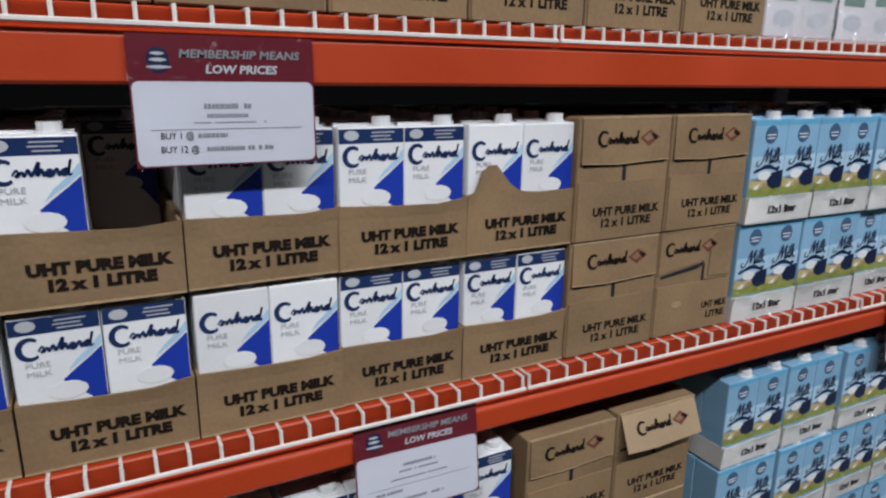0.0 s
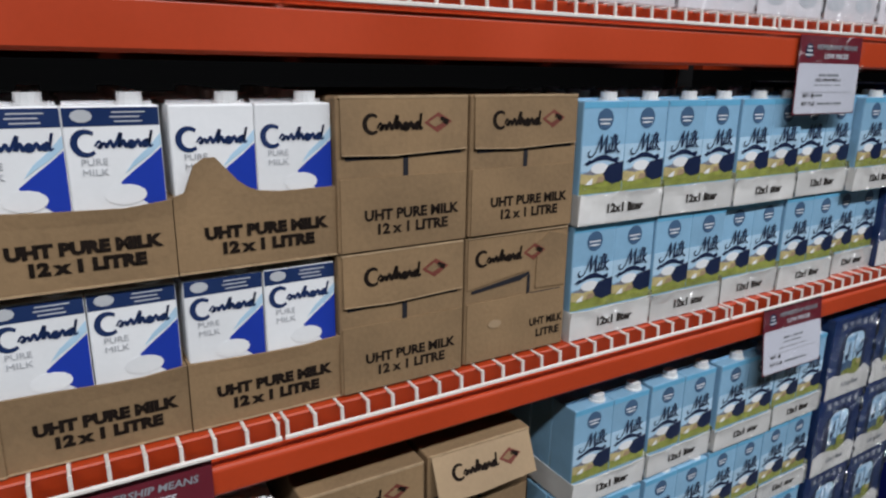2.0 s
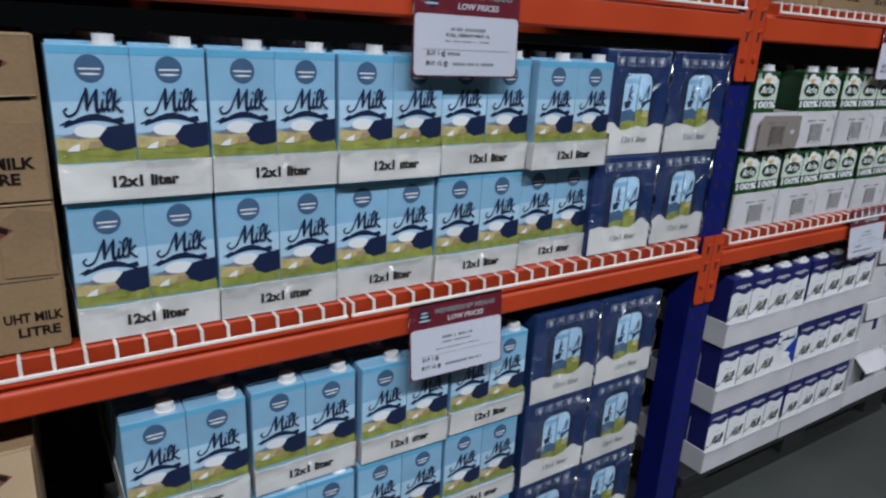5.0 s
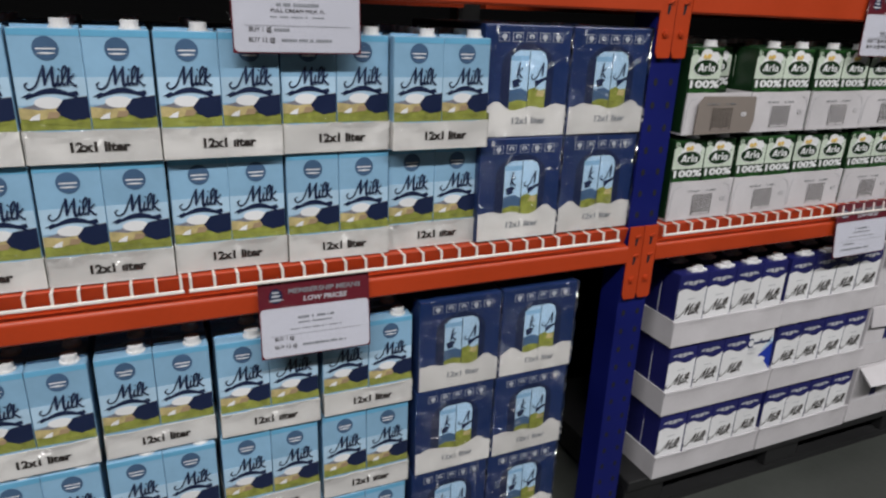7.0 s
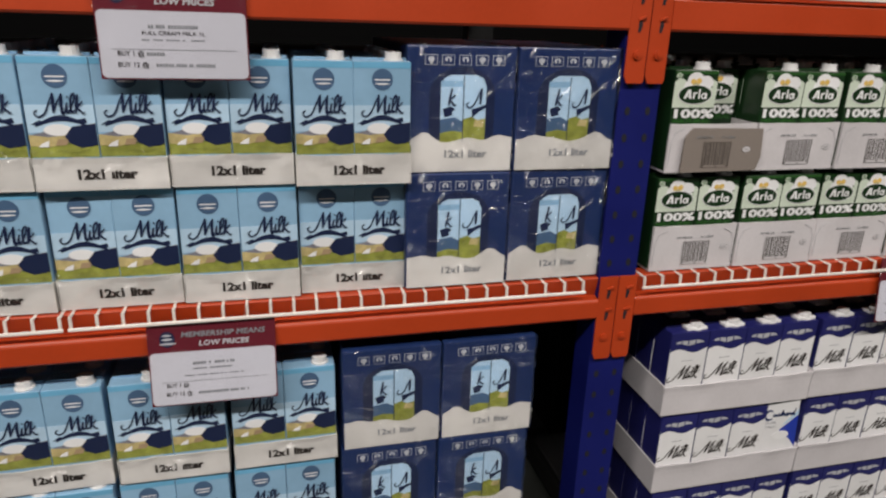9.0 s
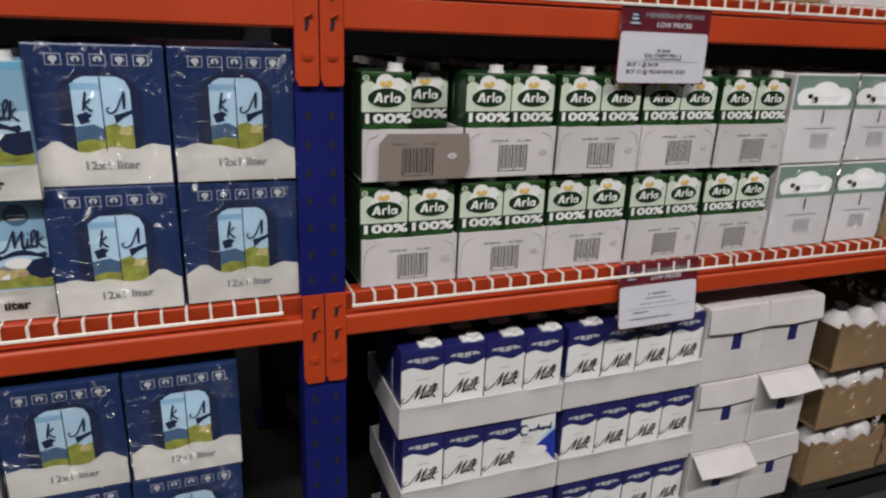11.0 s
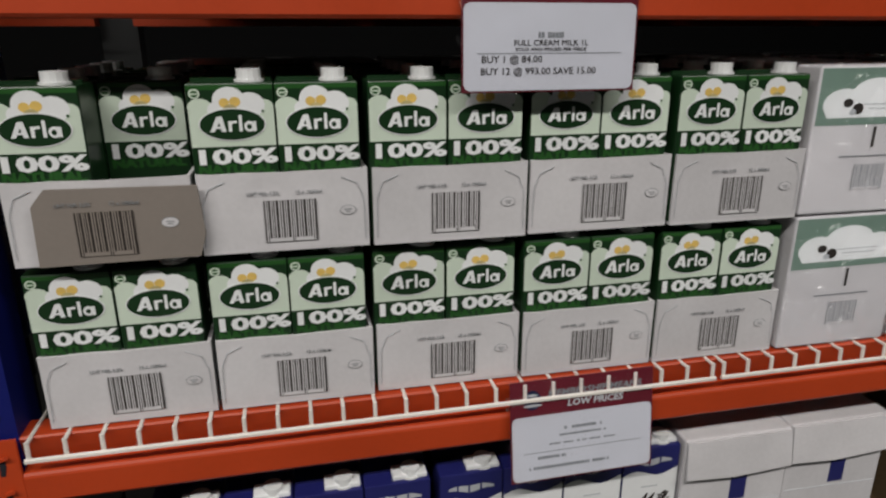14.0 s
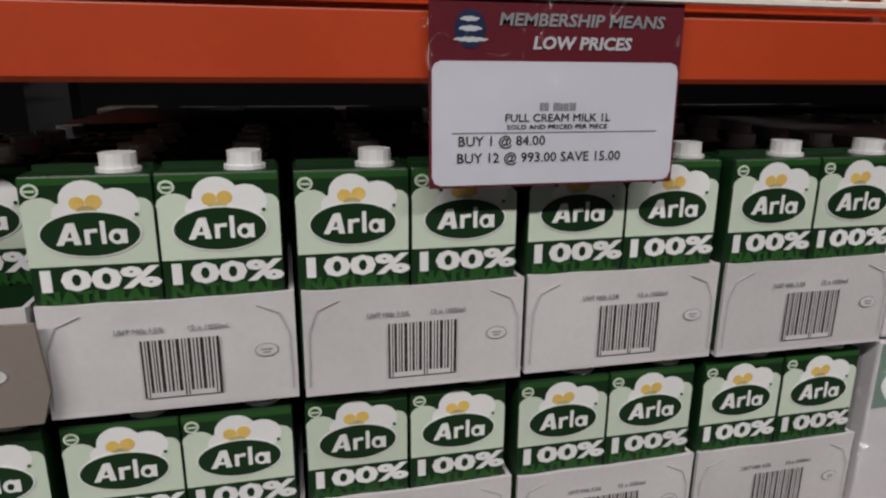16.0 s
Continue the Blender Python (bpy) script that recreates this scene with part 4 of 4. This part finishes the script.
# top shelf
for i in range(7):
    COW_BOX.put(jig(-0.232 + 0.206 * i, FACE, DECK_2, 0.6))


def pale_pack(seed):
    b = thing("milk_multipack", "pale green and white multipack wrapped in clear film", "multipack", "pale packs")
    bm = bmesh.new()
    box(bm, -0.1, 0.1, 0, 0.4, 0, 0.2, 0, 0.004)
    part("body", bm, "whiteboard", b)
    art(b, "printed_front", ["pale_ink", "green_grey", "white"], [(oval(-0.05, 0.035, 0.03, 0.016, 12), 0, 0), (oval(0.05, 0.035, 0.03, 0.016, 12), 0, 0), (rect(-0.085, -0.02, 0.066, 0.086), 1, 0),
        (rect(0.015, 0.085, 0.070, 0.088), 1, 0), (rect(-0.097, 0.097, 0.120, 0.19), 0, 0)], 0)
    film_part(b, 0.2, 0.4, 0.002, 0.204, seed, 0.006)
    return b


PALE = [Kind(lambda s=s: pale_pack(s)) for s in (8.8, 12.1)]
for i in range(6):
    PALE[i % 2].put(jig(1.208 + 0.205 * i, FACE, DECK_2, 0.8))
for i in range(5):
    COW_BOX.put(jig(2.70 + 0.208 * i, FACE, DECK_2, 0.6))
for i in range(6):
    PALE[i % 2].put(jig(3.76 + 0.206 * i, FACE, DECK_2, 0.8))


# ---- pallets ----
def pallet(x0, x1):
    p = thing("pallet", "black plastic pallet on the concrete floor under stacked boxes", "pallet", "black pallets")
    w = x1 - x0
    bm = bmesh.new()
    box(bm, 0, w, 0, 0.95, 0.085, PALLET, 0, 0.004)
    part("top_deck", bm, "black", p)
    for i in range(3):
        bm = bmesh.new()
        box(bm, (w - 0.14) * i / 2, (w - 0.14) * i / 2 + 0.14, 0.01, 0.94, 0.02, 0.086, 0, 0.004)
        part("block", bm, "black", p)
    for y in (0.005, 0.85):
        bm = bmesh.new()
        box(bm, 0, w, y, y + 0.095, 0.0, 0.021)
        part("skid", bm, "black", p)
    p.location = (x0, FACE + 0.012, 0)


for x0, x1 in ((-0.10, 1.05), (1.13, 2.38), (2.63, 3.88), (3.94, 5.1)):
    pallet(x0, x1)


# ---- brown trays of wrapped bottles ----
def make_bottle_tray(seed):
    b = thing("bottle_tray", "brown card tray with scalloped edge holding film wrapped bottles", "tray", "brown bottle trays")
    w, d, h = 0.30, 0.40, 0.13
    edge = [(w / 2 - w * i / 18, h + 0.014 * math.sin(i * 1.4) + (0.0 if 2 < i < 16 else 0.02)) for i in range(19)]
    tray(b, w, d, h, "kraft", 0.004, front_top=edge)
    for i in range(3):
        bm = bmesh.new()
        prof = [(0.0, 0.006), (0.042, 0.006), (0.045, 0.02), (0.045, 0.115), (0.038, 0.14), (0.018, 0.158), (0.016, 0.166)]
        for (r0, z0), (r1, z1) in zip(prof, prof[1:]):
            for k in range(14):
                a, c = 2 * math.pi * k / 14, 2 * math.pi * (k + 1) / 14
                q = [(r0 * math.cos(a), r0 * math.sin(a), z0), (r0 * math.cos(c), r0 * math.sin(c), z0), (r1 * math.cos(c), r1 * math.sin(c), z1), (r1 * math.cos(a), r1 * math.sin(a), z1)]
                vs = [bm.verts.new(v) for v in q]
                bm.faces.new(vs)
        bmesh.ops.remove_doubles(bm, verts=bm.verts, dist=0.0001)
        bo = part("bottle", bm, "whiteboard", b, smooth=True)
        bo.location = (-0.096 + 0.096 * i, 0.055, 0)
        bm = bmesh.new()
        rod(bm, (0, 0, 0.165), (0, 0, 0.182), 0.018, 14)
        part("cap", bm, "black", bo)
    film_part(b, w, d, 0.01, 0.18, seed, 0.008)
    return b


BOTTLES = [Kind(lambda s=s: make_bottle_tray(s)) for s in (15.2, 18.3)]
for r in range(3):
    for i in range(3):
        BOTTLES[(r + i) % 2].put(jig(4.098 + 0.31 * i, FACE + 0.01, PALLET + 0.19 * r, 1.2))


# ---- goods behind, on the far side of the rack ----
# Rear boxes filled in to close the view, black in place of shade.
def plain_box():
    b = thing("cardboard_box", "box at the back of the shelf, blackened for shade", "box", "black wrapped boxes")
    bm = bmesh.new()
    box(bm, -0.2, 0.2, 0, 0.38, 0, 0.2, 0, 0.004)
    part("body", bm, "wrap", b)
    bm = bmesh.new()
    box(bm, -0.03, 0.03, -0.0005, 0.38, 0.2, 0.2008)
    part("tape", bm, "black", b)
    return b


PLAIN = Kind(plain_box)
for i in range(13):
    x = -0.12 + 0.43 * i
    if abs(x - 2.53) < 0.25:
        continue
    # DECK_2 boxes are added, out of view, to block lamp light from above.
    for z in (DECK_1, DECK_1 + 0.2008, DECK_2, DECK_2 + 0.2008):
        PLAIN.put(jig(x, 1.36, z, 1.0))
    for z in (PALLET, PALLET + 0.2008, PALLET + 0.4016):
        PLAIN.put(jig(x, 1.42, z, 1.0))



# Added blocks whose thin lit tops give bright glints through the rack.
def glint_block(x, w, top, mat):
    b = thing("carton_stack_box", "tall block added in the aisle behind the rack for glints", "box", "tall cartons behind")
    bm = bmesh.new()
    box(bm, -w / 2, w / 2, 0, 0.12, 0, top, 0, 0.005)
    part("body", bm, mat, b)
    bm = bmesh.new()
    box(bm, -w / 2 + 0.01, w / 2 - 0.01, 0.04, 0.07, top - 0.001, top + 0.0006)
    part("tape", bm, "kraft_light", b)
    b.location = (x, 2.1, 0)


for x, w, top, mat in ((-0.6, 0.5, 1.27, "whiteboard"), (0.1, 0.5, 1.272, "kraft"), (0.62, 0.3, 1.268, "whiteboard"), (1.4, 0.5, 1.25, "kraft"), (2.62, 0.12, 1.271, "whiteboard"), (2.98, 0.5, 1.268, "whiteboard"),
                       (3.6, 0.4, 1.2, "kraft"), (4.42, 0.46, 1.268, "whiteboard"), (5.1, 0.5, 1.2, "kraft")):
    glint_block(x, w, top, mat)


# ---- signs ----
def sign(x, z0, lines, tilt=1.5, roll=0.0, y=0.841, legible=False):
    s = thing("price_sign", "price sign with crimson header and white card on orange beam", "sign", "price signs")
    w, h = 0.212, 0.150
    bm = bmesh.new()
    poly(bm, rect(-w / 2, w / 2, 0.0, h), 0.0, 0, 0.0012)
    part("card", bm, "card_red", s, "crimson header card")
    bm = bmesh.new()
    r = 0.007
    q = [(-w / 2 + 0.002, 0.002 + r), (-w / 2 + 0.002 + r * 0.3, 0.002 + r * 0.3), (-w / 2 + 0.002 + r, 0.002), (w / 2 - 0.002 - r, 0.002), (w / 2 - 0.002 - r * 0.3, 0.002 + r * 0.3), (w / 2 - 0.002, 0.002 + r),
         (w / 2 - 0.002, 0.098 - r), (w / 2 - 0.002 - r * 0.3, 0.098 - r * 0.3), (w / 2 - 0.002 - r, 0.098), (-w / 2 + 0.002 + r, 0.098), (-w / 2 + 0.002 + r * 0.3, 0.098 - r * 0.3), (-w / 2 + 0.002, 0.098 - r)]
    poly(bm, q, -0.0008, 0, 0.0006)
    panel = part("label_panel", bm, "card", s, "white card label with grey print")
    art(s, "printed_mark", ["deep_navy", "pale_ink"], [(oval(-0.074, 0.1215, 0.0125, 0.0145, 18), 0, 0), (strip([(-0.082 + 0.003 * i, 0.1285 + 0.0006 * (i % 2)) for i in range(6)], 0.0014), 1, 1), (strip([(-0.083 + 0.003 * i, 0.1215 + 0.0006 * (i % 2)) for i in range(7)], 0.0016), 1, 1), (strip([(-0.087 + 0.003 * i, 0.1135 + 0.0006 * (i % 2)) for i in range(10)], 0.0014), 1, 1)], 0)
    write("MEMBERSHIP MEANS", 0.018, -0.0008, 0.1285, 0.0095, "grey_ink", s, 0.140, 0.15, 0.0003)
    write("LOW PRICES", 0.018, -0.0008, 0.1115, 0.0095, "pale_ink", s, 0.084, 0.15, 0.0004)
    for text, cx, z, hh, ww in lines:
        if text:
            write(text, cx, -0.0014, z, hh, "ink", panel, ww)
        else:
            bm = bmesh.new()
            at = cx - ww / 2
            while at < cx + ww / 2 - 0.002:
                step = min(rng.uniform(0.0022, 0.0050), cx + ww / 2 - at)
                if rng.random() > 0.15:
                    poly(bm, rect(at, at + step * 0.78, z - hh * 0.36, z + hh * rng.choice((0.30, 0.36, 0.36))), -0.0014)
                at += step
            part("printed_bars", bm, "grey_ink", panel)
    bm = bmesh.new()
    poly(bm, rect(-0.088, 0.088, 0.0430, 0.0437), -0.0014)
    part("rule", bm, "grey_ink", panel)
    bm = bmesh.new()
    nx, nz = 12, 10
    grid = [[bm.verts.new((-w / 2 - 0.006 + (w + 0.012) * i / nx, -0.003 - 0.0015 * abs(noise.noise(Vector((i * 0.6, k * 0.6, x * 9)))), -0.005 + (h + 0.02) * k / nz)) for i in range(nx + 1)] for k in range(nz + 1)]
    for a, b in zip(grid, grid[1:]):
        for i in range(nx):
            bm.faces.new((a[i], a[i + 1], b[i + 1], b[i]))
    part("sleeve", bm, "sleeve", s, "clear plastic sleeve", True).visible_shadow = False
    s.matrix_basis = pose(x, y, z0, -tilt, roll, 0)
    return s


blank = [("", 0, 0.076, 0.006, 0.056), ("", 0, 0.066, 0.004, 0.07), ("", 0, 0.054, 0.003, 0.10), ("", -0.05, 0.035, 0.006, 0.05), ("", -0.02, 0.020, 0.006, 0.12)]
sign(0.148, 1.268, [("", 0.0, 0.070, 0.008, 0.056), ("", 0, 0.059, 0.006, 0.05), ("", 0, 0.051, 0.002, 0.09), ("BUY 1 @", -0.060, 0.036, 0.008, 0.036), ("", -0.02, 0.036, 0.007, 0.034),
     ("BUY 12 @", -0.058, 0.020, 0.008, 0.042), ("", 0.012, 0.020, 0.007, 0.08)])
sign(1.737, 1.272, [("", 0.0, 0.076, 0.007, 0.07), ("FULL CREAM MILK 1L", 0, 0.0665, 0.0055, 0.088), ("", 0, 0.057, 0.003, 0.09), ("BUY 1 @", -0.062, 0.037, 0.0075, 0.036), ("", -0.025, 0.037, 0.0065, 0.03),
     ("BUY 12 @", -0.060, 0.021, 0.0075, 0.042), ("", 0.014, 0.021, 0.0065, 0.085)])
sign(3.212, 1.281, [("FULL CREAM MILK 1L", 0, 0.0545, 0.0064, 0.090), ("", 0, 0.0635, 0.0085, 0.032), ("SOLD AND PRICED PER PIECE", 0, 0.0475, 0.0036, 0.086),
     ("BUY 1 @ 84.00", -0.047, 0.0365, 0.0080, 0.072), ("BUY 12 @ 993.00 SAVE 15.00", -0.014, 0.0232, 0.0080, 0.140)])
sign(0.402, 0.715, blank, 9, 1.0, 0.829)
sign(1.751, 0.716, [("", 0.0, 0.076, 0.007, 0.07)] + blank[1:3] + [("BUY 1 @", -0.062, 0.037, 0.0075, 0.036), ("BUY 12 @", -0.060, 0.021, 0.0075, 0.042), ("", 0.014, 0.021, 0.0065, 0.085)], 7, 0.6, 0.830)
sign(3.285, 0.748, blank, 7, -0.6, 0.830)
